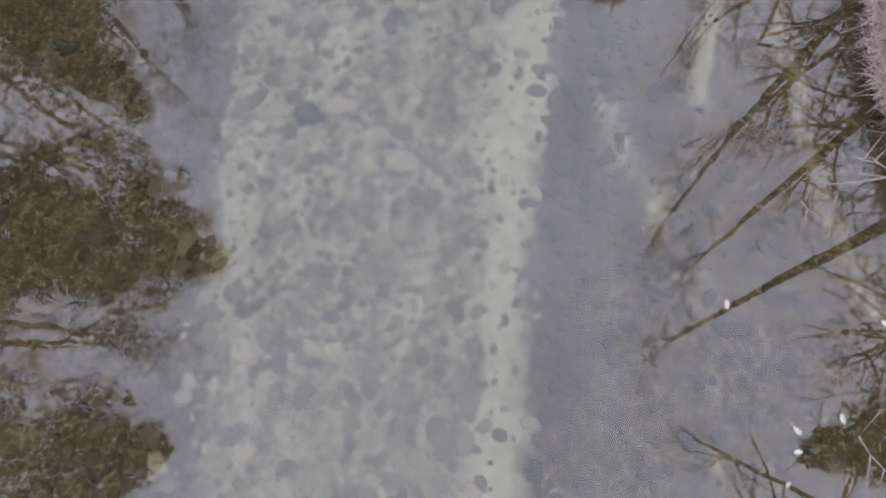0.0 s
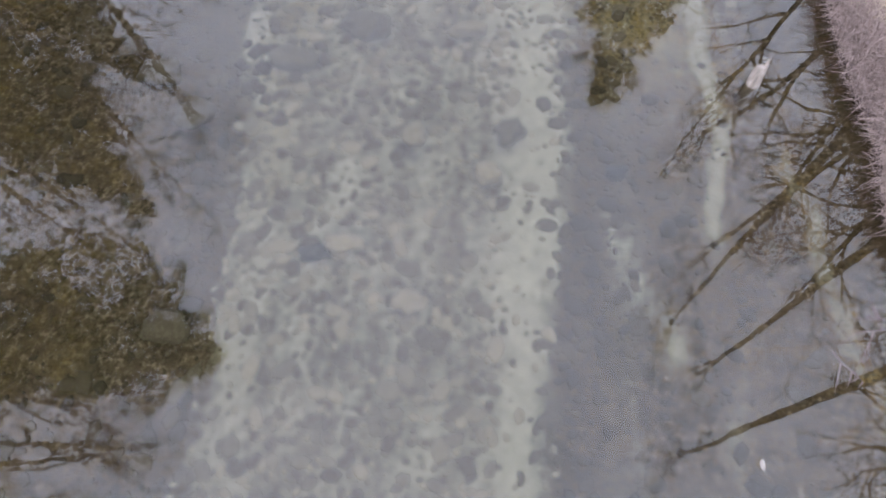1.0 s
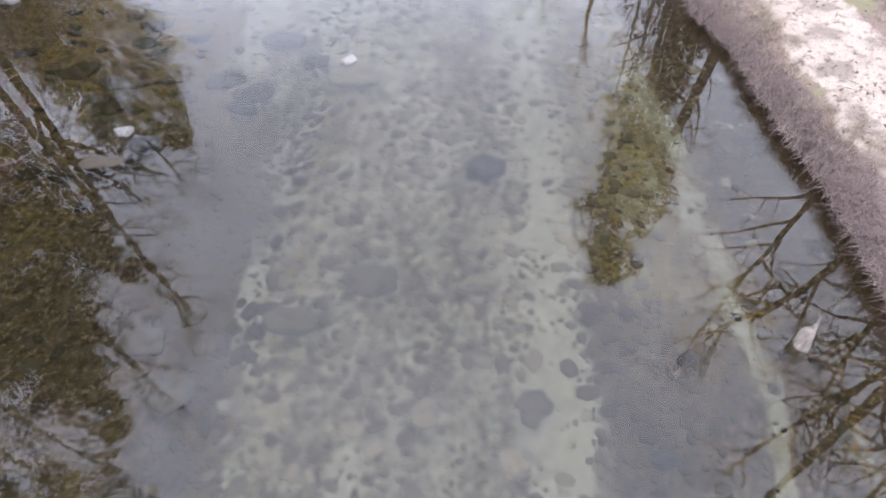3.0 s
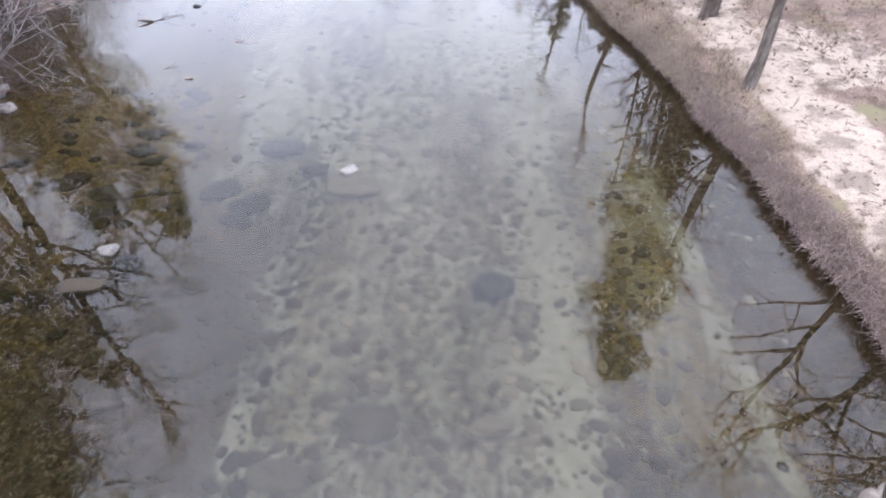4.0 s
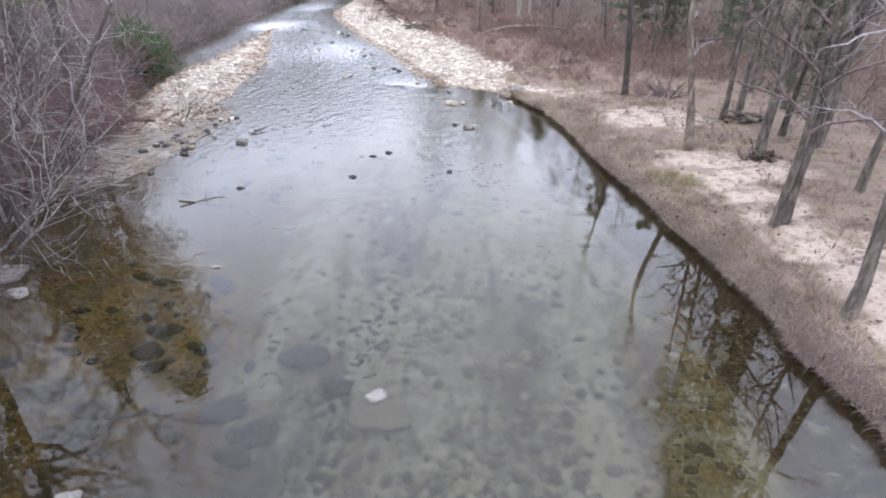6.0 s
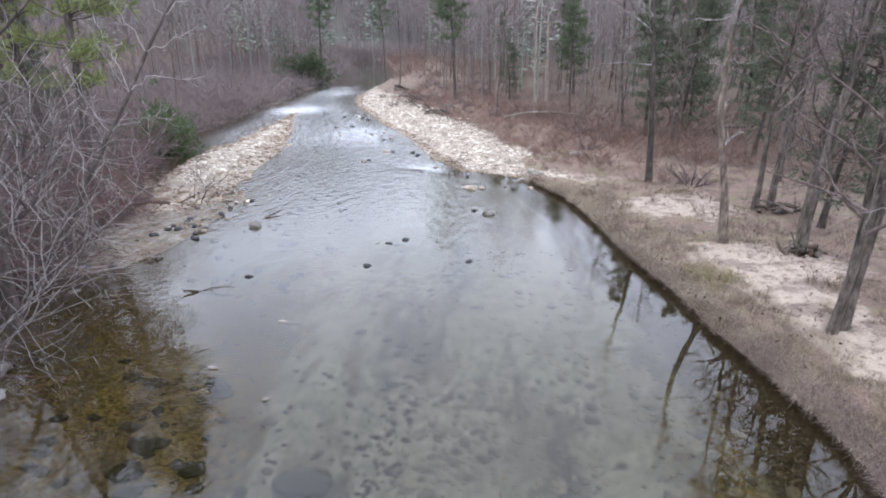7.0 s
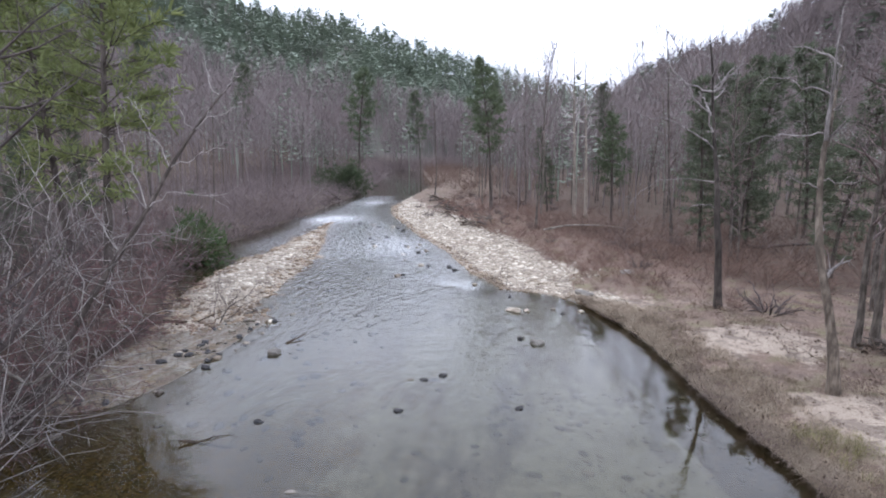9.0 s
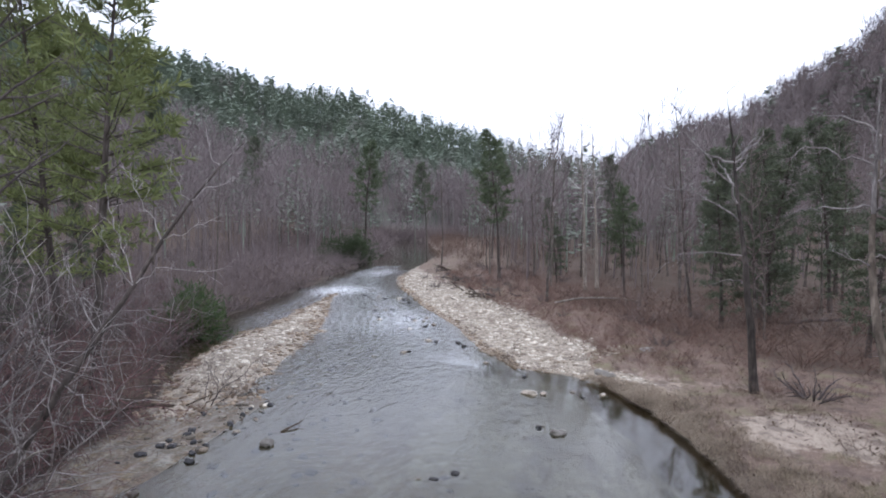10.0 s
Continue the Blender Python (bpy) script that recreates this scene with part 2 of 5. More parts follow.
def make_stone(name, dark, light, stain):
    m = Nodes(name)
    fine = m.noise(22.0, 5.0)
    c = m.mix(m.calc("POWER", m.calc("FRACT", m.calc("ADD", m.chance(), m.island())), 1.8), dark, light)
    c = m.mix(m.ramp(fine, 0.45, 0.75), c, stain)
    return m.finish(c, 0.8, fine, 0.5, 0.02, 0.3)


GROUND = make_ground()
COBBLE_WET = make_stone("submerged_cobble", (0.095, 0.08, 0.065), (0.36, 0.318, 0.26), (0.175, 0.152, 0.122))
COBBLE_DRY = make_stone("bleached_cobble", (0.2, 0.16, 0.12), (0.86, 0.79, 0.67), (0.42, 0.355, 0.27))
COBBLE_TAN = make_stone("tan_damp_cobble", (0.1, 0.07, 0.048), (0.45, 0.35, 0.25), (0.2, 0.145, 0.1))
COBBLE_SILT = make_stone("silted_cobble", (0.045, 0.036, 0.026), (0.135, 0.112, 0.08), (0.085, 0.068, 0.046))
ROCK_SILT = make_stone("silted_rock", (0.035, 0.027, 0.014), (0.1, 0.077, 0.038), (0.075, 0.058, 0.028))
ROCK_DARK = make_stone("dark_wet_rock", (0.04, 0.04, 0.044), (0.105, 0.103, 0.106), (0.14, 0.13, 0.118))
ROCK_PALE = make_stone("pale_rock", (0.216, 0.202, 0.18), (0.396, 0.369, 0.333), (0.162, 0.14, 0.117))


def make_water():
    m = Nodes("clear_stream_water")
    pos = m.place()
    rapid = m.attr("rapid")
    still = m.noise(1.1, 3.0, pos)
    chop = m.noise(3.0, 4.0, m.add("ShaderNodeMapping", Vector=pos, Scale=(1.0, 0.55, 1)).outputs[0])
    still = m.calc("ADD", m.calc("MULTIPLY", still, 0.07), m.calc("MULTIPLY", m.noise(4.5, 3.0, pos), m.calc("MULTIPLY", m.attr("ripple"), 0.2)))
    height = m.calc("ADD", still, m.calc("MULTIPLY", m.calc("MULTIPLY", chop, rapid), 3.4))
    bump = m.add("ShaderNodeBump", Strength=0.35, Distance=0.06, Height=height).outputs["Normal"]
    clear = m.add("ShaderNodeBsdfTransparent", Color=(0.49, 0.48, 0.39))
    gloss = m.add("ShaderNodeBsdfGlossy", Color=(1, 1, 1), Roughness=m.calc("MULTIPLY", m.ramp(rapid, 0.12, 0.9), 0.14), Normal=bump)
    edge = m.add("ShaderNodeLayerWeight", Blend=0.5, Normal=bump).outputs["Facing"]
    sheen = m.calc("ADD", 0.044, m.calc("MULTIPLY", m.calc("POWER", edge, 4.35), 0.956))
    mix = m.add("ShaderNodeMixShader")
    m.put(mix.inputs[0], sheen)
    m.put(mix.inputs[1], clear.outputs[0])
    m.put(mix.inputs[2], gloss.outputs[0])
    foam = m.add("ShaderNodeBsdfDiffuse", Color=(0.85, 0.87, 0.88))
    f_fac = m.calc("MULTIPLY", m.attr("foam"), m.ramp(m.noise(5.0, 8.0, m.add("ShaderNodeMapping", Vector=pos, Scale=(0.6, 1.0, 1)).outputs[0], 0.7), 0.47, 0.55))
    mix2 = m.add("ShaderNodeMixShader")
    m.put(mix2.inputs[0], f_fac)
    m.put(mix2.inputs[1], mix.outputs[0])
    m.put(mix2.inputs[2], foam.outputs[0])
    m.tree.links.new(mix2.outputs[0], m.out.inputs["Surface"])
    return m.mat


WATER = make_water()


# ---- the valley's form ----
def table(v, xs, ys):
    return np.interp(v, xs, ys)


def smooth(t):
    t = np.clip(t, 0, 1)
    return t * t * (3 - 2 * t)


def value_noise(x, y, seed=0):
    xi, yi = np.floor(x).astype(np.int64), np.floor(y).astype(np.int64)
    fx, fy = smooth(x - xi), smooth(y - yi)

    def h(a, b):
        n = (a * 374761393 + b * 668265263 + seed * 1442695041) & 0xFFFFFFFF
        n = ((n ^ (n >> 13)) * 1274126177) & 0xFFFFFFFF
        return ((n ^ (n >> 16)) & 0xFFFF) / 65535.0

    a, b, c, d = h(xi, yi), h(xi + 1, yi), h(xi, yi + 1), h(xi + 1, yi + 1)
    return (a * (1 - fx) + b * fx) * (1 - fy) + (c * (1 - fx) + d * fx) * fy


def fractal(x, y, size, octaves=4, seed=0):
    out, amp, total = 0, 1.0, 0.0
    for k in range(octaves):
        out = out + amp * value_noise(x / size * 2 ** k, y / size * 2 ** k, seed + k)
        total += amp
        amp *= 0.5
    return out / total


def right_shore(y):
    return table(y, (-300, 0, 7.5, 9.2, 11.2, 14, 17.6, 22, 24.6, 28.4, 30.8, 33.8, 36.2, 37.3, 37.9, 41, 48, 54.2, 61.8, 68, 75, 84, 92, 116, 150, 175, 200, 300),
                 (30, 6.9, 6.45, 6.25, 6.1, 5.65, 5.05, 3.85, 3.2, 2.25, 1.8, 0.4, -0.8, -2.3, -4.7, -6.8, -9.9, -13.5, -17.2, -20.2, -22.3, -23.6, -24.2, -27, -37, -44, -58, -150))


def left_shore(y):
    return table(y, (-300, 0, 8, 10.5, 13, 14.5, 16.5, 19, 22, 25, 27.5, 30, 34.5, 40, 47, 65.6, 78, 90, 100, 133, 152, 175, 200, 300),
                 (10, -9.4, -9.2, -9.7, -10.9, -12.0, -13.9, -15.1, -16.3, -17.1, -17.6, -18.2, -21.6, -24.6, -26.8, -29.1, -31, -32.4, -34.2, -42.4, -49, -60, -76, -165))


def bar_width(y):
    """How far the right gravel bar reaches from the water."""
    return table(y, (34, 35, 37, 41, 46, 52, 60, 69, 78, 90), (0, 1.2, 2.6, 6.0, 6.4, 6.6, 6.4, 5.6, 3.6, 0.6))


def island_width(x, y):
    """How far inside the left gravel bar; negative outside."""
    a = table(y, (28.5, 31.2, 34.3, 39.7, 44, 58.3, 61), (-17.2, -18.7, -20.9, -22.1, -22.2, -23.8, -24))
    b = table(y, (28.5, 31, 36.6, 45, 60, 61), (-16.2, -15.0, -16.1, -18.1, -23.5, -23.9))
    w = np.minimum(x - a, b - x)
    return np.where(y < 28.5, w - (28.5 - y), np.where(y > 61, w - (y - 61), w))


EYE_X, EYE_Y = -2.3, 11.4
AZ = (-180, -120, -70, -43.4, -37.4, -32.3, -27.6, -21.9, -17.8, -13.7, -5.5, 0.3, 5.2, 6.3, 11, 15.7, 20.2, 23.8, 26.7, 60, 120, 180)
RISE = (0.15, 0.24, 0.28, 0.262, 0.257, 0.228, 0.204, 0.219, 0.2, 0.17, 0.128, 0.106, 0.092, 0.112, 0.14, 0.155, 0.205, 0.243, 0.288, 0.3, 0.22, 0.15)
FAR = (300, 300, 330, 370, 380, 390, 400, 420, 430, 450, 480, 500, 480, 320, 290, 260, 235, 225, 215, 200, 250, 300)
FOOT = (120, 40, 30, 46, 55, 65, 80, 105, 120, 150, 220, 260, 240, 190, 150, 130, 120, 112, 105, 80, 80, 120)


def height(x, y):
    edge = (fractal(x, y, 1.1, 3, 15) - 0.5) * 0.5
    dr, dl = x - right_shore(y) + edge, left_shore(y) - x + edge * 1.6
    inside = np.minimum(-dr, -dl)
    wob = fractal(x, y, 2.2, 4, 3) - 0.5
    broad = fractal(x, y, 14, 4, 9) - 0.5
    shoal = smooth((x + 5.5) / -6.0) * smooth((y - 6) / 8) * smooth((36 - y) / 6)
    deep = -0.42 + 0.14 * shoal + 0.22 * smooth((y - 30) / 14)
    deep = deep - 0.3 * smooth((x - right_shore(y) + 1.9) / 0.6) * smooth((y - 6) / 2) * smooth((36 - y) / 4)
    z = deep * (1 - np.exp(-np.maximum(inside, 0) / (0.8 + 3.4 * shoal))) + wob * 0.1 * smooth(inside / 1.5)
    z = z * (1 - 0.86 * smooth((-x - 11.5) / 3) * smooth((y - 18.5) / 4) * smooth((35 - y) / 3))
    z = z + 0.05 * smooth((-x - 11.8) / 2.2) * smooth((y - 20) / 5) * smooth((33 - y) / 3) * smooth(inside / 0.6)
    bar = smooth((y - 33.5) / 3.5)
    cut = 0.21 * smooth(dr / 0.14) + 0.28 * smooth(dr / 1.2) + 0.17 * smooth(dr / 5)
    low = 0.5 * smooth(dr / 7) + 0.2 * smooth((dr - 7) / 3)
    right = cut * (1 - bar) + low * bar + (wob * 0.22 + broad * 0.35) * smooth(dr / 3)
    left = 0.4 * smooth(dl / 1.6) + 0.05 * np.maximum(dl, 0) ** 0.9 + (wob * 0.3 + broad * 0.6) * smooth(dl / 3)
    z = np.where(dr > 0, right, np.where(dl > 0, left, z))
    w = island_width(x, y) + (fractal(x, y, 1.6, 3, 21) - 0.5) * 1.0
    isl = 0.36 * smooth((w + 0.6) / 2.2) + wob * 0.12 - 0.1
    z = np.where((inside > 0) & (w > -0.6), np.maximum(z, isl), z)
    rx, ry = x - EYE_X, y - EYE_Y
    r = np.hypot(rx, ry) + 1e-6
    a = np.degrees(np.arctan2(rx, ry))
    far, foot = table(a, AZ, FAR), table(a, AZ, FOOT)
    top = far * table(a, AZ, RISE) + 7.4 - 16.5
    t = (r - foot) / (far - foot)
    rise = np.where(t < 1, smooth(t * 0.5 + 0.0) * 2 * np.clip(t, 0, 1) ** 0.3, 1 - 0.45 * smooth((t - 1) / 1.2))
    rise = np.where(t <= 0, 0, rise)
    off = np.maximum(np.maximum(dr, dl), (y - 185) * 1.2)
    hill = top * rise * smooth(off / 45) * (0.88 + 0.24 * fractal(x, y, 90, 3, 31))
    return z + np.maximum(hill, 0)


def spread(lo, fine_lo, fine_hi, hi, step, grow=1.08):
    v, out, s = fine_hi, [], step
    core = list(np.arange(fine_lo, fine_hi, step))
    while v < hi:
        out.append(v)
        s = min(s * grow, 45)
        v += s
    out.append(hi)
    v, s, low = fine_lo, step, []
    while v > lo:
        s = min(s * grow, 45)
        v -= s
        low.append(v)
    return np.array(low[::-1] + core + out)


def grid_mesh(name, xs, ys, zs, material, keep=None, fields=None):
    nx, ny = len(xs), len(ys)
    gx, gy = np.meshgrid(xs, ys)
    co = np.column_stack([gx.ravel(), gy.ravel(), zs.ravel()])
    i = np.arange((ny - 1) * (nx - 1))
    k = (i // (nx - 1)) * nx + i % (nx - 1)
    quads = np.column_stack([k, k + 1, k + nx + 1, k + nx])
    if keep is not None:
        quads = quads[keep.ravel()[quads].any(axis=1)]
    me = bpy.data.meshes.new(name)
    me.vertices.add(len(co))
    me.vertices.foreach_set("co", co.ravel())
    me.loops.add(quads.size)
    me.loops.foreach_set("vertex_index", quads.ravel())
    me.polygons.add(len(quads))
    me.polygons.foreach_set("loop_start", np.arange(0, quads.size, 4))
    me.update()
    me.shade_smooth()
    for key, values in (fields or {}).items():
        me.attributes.new(key, "FLOAT", "POINT").data.foreach_set("value", values.ravel().astype(np.float32))
    me.materials.append(material)
    return new(name, me)


gxs, gys = spread(-1600, -20, 10.5, 1600, 0.15), spread(-700, -4, 46, 1900, 0.18)
GX, GY = np.meshgrid(gxs, gys)
GZ = height(GX, GY)
EDGE = (fractal(GX, GY, 1.1, 3, 15) - 0.5) * 0.5
dR, dL = GX - right_shore(GY) + EDGE, left_shore(GY) - GX + EDGE * 1.6
inside = np.minimum(-dR, -dL)
patch = fractal(GX, GY, 3.0, 4, 50)
wavy = (fractal(GX, GY, 0.9, 3, 61) - 0.5) * 0.6


def streak(ys, xs, half):
    """A strip of clean sand that follows the current."""
    on = smooth((GY - ys[0] + 0.6) / 0.6) * smooth((ys[-1] + 0.6 - GY) / 0.6)
    return on * smooth(1.25 - np.abs(GX + wavy - table(GY, ys, xs)) / (1.6 * table(GY, ys, half)))


sand_bed = np.maximum.reduce([
    (1 - 0.65 * smooth((GY - 8) / 9)) * streak((-3, 0, 1, 2.7, 4, 5, 6, 8.3, 11.5, 12.5, 16, 25), (1.4, 1.32, 1.38, 1.22, 1.3, 1.5, 1.3, 1.28, 1.5, 1.15, 0.9, -0.6), (0.2, 0.15, 0.18, 0.3, 0.38, 0.38, 0.5, 0.5, 0.42, 0.5, 0.45, 0.6)),
    (0.3 + 0.75 * smooth((patch - 0.3) / 0.25)) * 0.75 * streak((-1, 1.5, 3, 4.5, 6, 8, 9.5, 11.5, 13, 16), (4.25, 4.2, 4.5, 4.15, 4.42, 4.2, 4.05, 4.2, 3.6, 3.8), (0.09, 0.12, 0.08, 0.13, 0.12, 0.14, 0.16, 0.18, 0.2, 0.2)),
    0.45 * streak((2.4, 2.8, 3.5, 4.2), (3.4, 3.15, 2.95, 2.65), (0.16, 0.2, 0.18, 0.14)),
    0.5 * streak((0, 3.7, 4.9, 6.1, 7.8), (-2.6, -2.8, -2.8, -3.0, -3.5), (0.25, 0.25, 0.22, 0.2, 0.18)),
    0.7 * streak((3.2, 4.6), (-1.85, -1.6), (0.14, 0.14)),
    0.55 * streak((6.9, 7.7), (-2.72, -2.8), (0.3, 0.14)),
    0.6 * streak((1, 2.3, 3.5, 5.5), (6.2, 5.9, 5.57, 5.4), (0.1, 0.12, 0.12, 0.1)),
])
flow = fractal(GX * 1.0, GY * 0.55, 1.1, 4, 66)
blotch = fractal(GX * 1.5 + 0.25 * GY, GY * 0.3, 1.5, 4, 71)
west = table(GY, (-2, 0, 4.2, 7.3, 10, 14, 20), (-2.5, -2.7, -3.05, -3.65, -4.0, -4.8, -6.0))
mid_bed = smooth((GX - west + 0.4 + wavy) / 0.8) * smooth((2.0 - GX) / 0.5)
bar_r = smooth((GY - 34.5) / 2) * smooth((bar_width(GY) + 4 * (patch - 0.5) + 0.8 - dR) / 1.6) * (1 - smooth((GY - 88) / 12)) * smooth((dR + 0.4) / 0.4)
isl = island_width(GX, GY)
fields = {
    "bed": smooth((inside - 0.1) / 0.3) * (isl < 0.0) * smooth((195 - GY) / 10),
    "sandy": np.where(dR > 0, smooth((dR - 0.4 - 0.5 * smooth((GY - 10) / 8)) / 0.5) * (1 - smooth((dR - 3.5) / 5)) * (1 - 0.3 * smooth((GY - 30) / 8)) * smooth((patch - 0.2) / 0.4) * (0.7 + 0.18 * smooth((22 - GY) / 6)), 0),
    "grassy": np.where(dR > 0, 1 - 0.85 * smooth((dR - 7) / 9), np.zeros_like(dL)),
    "stony": np.maximum(bar_r, smooth((isl + 0.8) / 0.8)),
    # waterline band of wet soil with the undercut's shade in its colour
    "soil_shade": np.where(dR > -0.5, smooth((dR + 0.1) / 0.1) * (1 - smooth((dR - 0.05) / 0.12)) * (1 - smooth((GY - 33) / 3)), smooth((dL + 0.1) / 0.2) * (1 - smooth((dL - 0.5) / 0.8)) * 0.85),
    "evergreen": smooth((np.hypot(GX - EYE_X, GY - EYE_Y) - 150) / 60) * np.maximum(smooth((np.maximum(dR, dL) - 30) / 30), smooth((GY - 195) / 15)),
    "muddy": smooth((-GX - 10.6) / 2.5) * smooth((GY - 18.5) / 4) * smooth((34 - GY) / 3),
    "rusty": np.where(dR > 0, smooth((dR - 6) / 4) * (1 - smooth((dR - 18) / 8)) * smooth((GY - 36) / 8) * (1 - smooth((GY - 75) / 15)), 0),
    "pale": sand_bed * 0.75 + 0.42 * smooth((GX - 1.8) / 0.4) * smooth((3.8 - GX) / 0.5) * smooth((GY - 7) / 2) * smooth((17 - GY) / 4) + (0.52 - 0.1 * smooth((GY - 7) / 3)) * mid_bed * (1 - 0.8 * smooth((GY - 12) / 14)) + 0.26 * smooth((GX - 2.4) / 0.4) * smooth((4.6 - GX) / 0.5) + smooth((GY - 7) / 8) * smooth((GX - west + 2.2) / 2.2) * smooth((4.2 - GX) / 1.5) * smooth((flow - 0.4) / 0.18) * 0.75 + 0.36 * smooth((GY - 9) / 5) * smooth((34 - GY) / 6) * smooth((GX - west + 2.2) / 2.2) * smooth((3 - GX) / 1.5) * smooth((blotch - 0.47) / 0.12) + 0.4 * smooth((GY - 17) / 8) + 0.05 * smooth((GX + 3.2) / 0.5) * smooth((-0.9 - GX) / 0.6),
    "clean": np.clip(sand_bed, 0, 1),
    # deep channel and litter; beyond x 2.6 darkened further for absent tree reflections
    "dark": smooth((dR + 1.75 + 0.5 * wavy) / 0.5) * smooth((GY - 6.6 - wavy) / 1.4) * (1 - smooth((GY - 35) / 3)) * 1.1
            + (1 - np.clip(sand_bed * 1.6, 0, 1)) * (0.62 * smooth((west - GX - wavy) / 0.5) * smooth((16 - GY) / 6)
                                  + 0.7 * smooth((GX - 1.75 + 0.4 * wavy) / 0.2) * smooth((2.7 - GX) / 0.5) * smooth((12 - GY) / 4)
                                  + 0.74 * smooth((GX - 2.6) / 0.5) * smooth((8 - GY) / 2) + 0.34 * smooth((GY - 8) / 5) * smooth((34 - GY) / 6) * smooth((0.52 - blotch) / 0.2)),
    "strip": np.where(dR > 0, smooth((dR - 0.04) / 0.12) * (1 - smooth((dR - 0.3 - 0.8 * (patch - 0.4)) / 0.35)) * (1 - 0.85 * smooth((GY - 16) / 7)), 0),
    "algae": np.clip(0.62 * smooth((GX - 1.7) / 0.5) * smooth((3.9 - GX) / 0.6) * smooth((GY - 5.5) / 3) * smooth((20 - GY) / 4)
                     + smooth((-GX - 6.4) / 1.2) * smooth((GY - 5) / 4) * smooth((19.5 - GY) / 2)
                     + 0.5 * smooth((-GX - 4.2) / 1.0) * smooth((8 - GY) / 3)
                     + 0.45 * smooth(1.2 - np.abs(GX + 2.9 + wavy) / 0.6) * smooth((GY - 2) / 4) * smooth((17 - GY) / 4)
                     + 0.4 * smooth((GX - 4.6) / 0.5) * smooth((2.5 - GY) / 2), 0, 1),
    "leafy": smooth((GX - 2.2) / 1.6) * 0.46 + smooth((-GX - 3.9) / 1.5) * (0.12 + 0.4 * smooth((GY - 9) / 4)) * smooth((34 - GY) / 8),
}
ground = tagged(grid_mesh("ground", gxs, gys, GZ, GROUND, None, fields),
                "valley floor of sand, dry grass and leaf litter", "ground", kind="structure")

wxs, wys = spread(-90, -30, 8, 40, 0.5), spread(-200, -10, 110, 240, 0.5)
WX, WY = np.meshgrid(wxs, wys)
in_w = np.minimum(right_shore(WY) - WX, WX - left_shore(WY))
rapid = smooth((WY - 17) / 20) * 0.85 + 0.03
rapid = rapid * (1 - 0.9 * smooth((WY - 68) / 34))
rapid = rapid * (0.12 + 0.88 * np.maximum(smooth((right_shore(WY) - 1.5 - WX) / 4), smooth((WY - 37) / 4)))
rapid = rapid * (1 - 0.9 * smooth((table(WY, (28, 34, 44, 58, 64), (-17, -20.9, -22.2, -23.8, -25)) - WX) / 0.8) * smooth((62 - WY) / 4) * smooth((WY - 28) / 3))
foam = 1.1 * np.exp(-((WX + 24.6) / 2.4) ** 2 - ((WY - 62.5) / 3.0) ** 2) + 0.3 * smooth((WY - 38) / 10) * smooth((in_w - 1) / 2) * (WY < 90) + 0.4 * np.exp(-((WX + 26) / 3.0) ** 2 - ((WY - 80) / 3.5) ** 2) + 0.4 * np.exp(-((WX + 13.4) / 3.0) ** 2 - ((WY - 50) / 4.0) ** 2)
water = tagged(grid_mesh("water", wxs, wys, np.zeros_like(WX), WATER, in_w > -1.2, {"rapid": rapid, "foam": foam, "ripple": smooth((WY - 9) / 8) * smooth((right_shore(WY) - 2.2 - WX) / 2)}),
               "clear shallow stream water mirroring the overcast sky", "water", kind="structure")


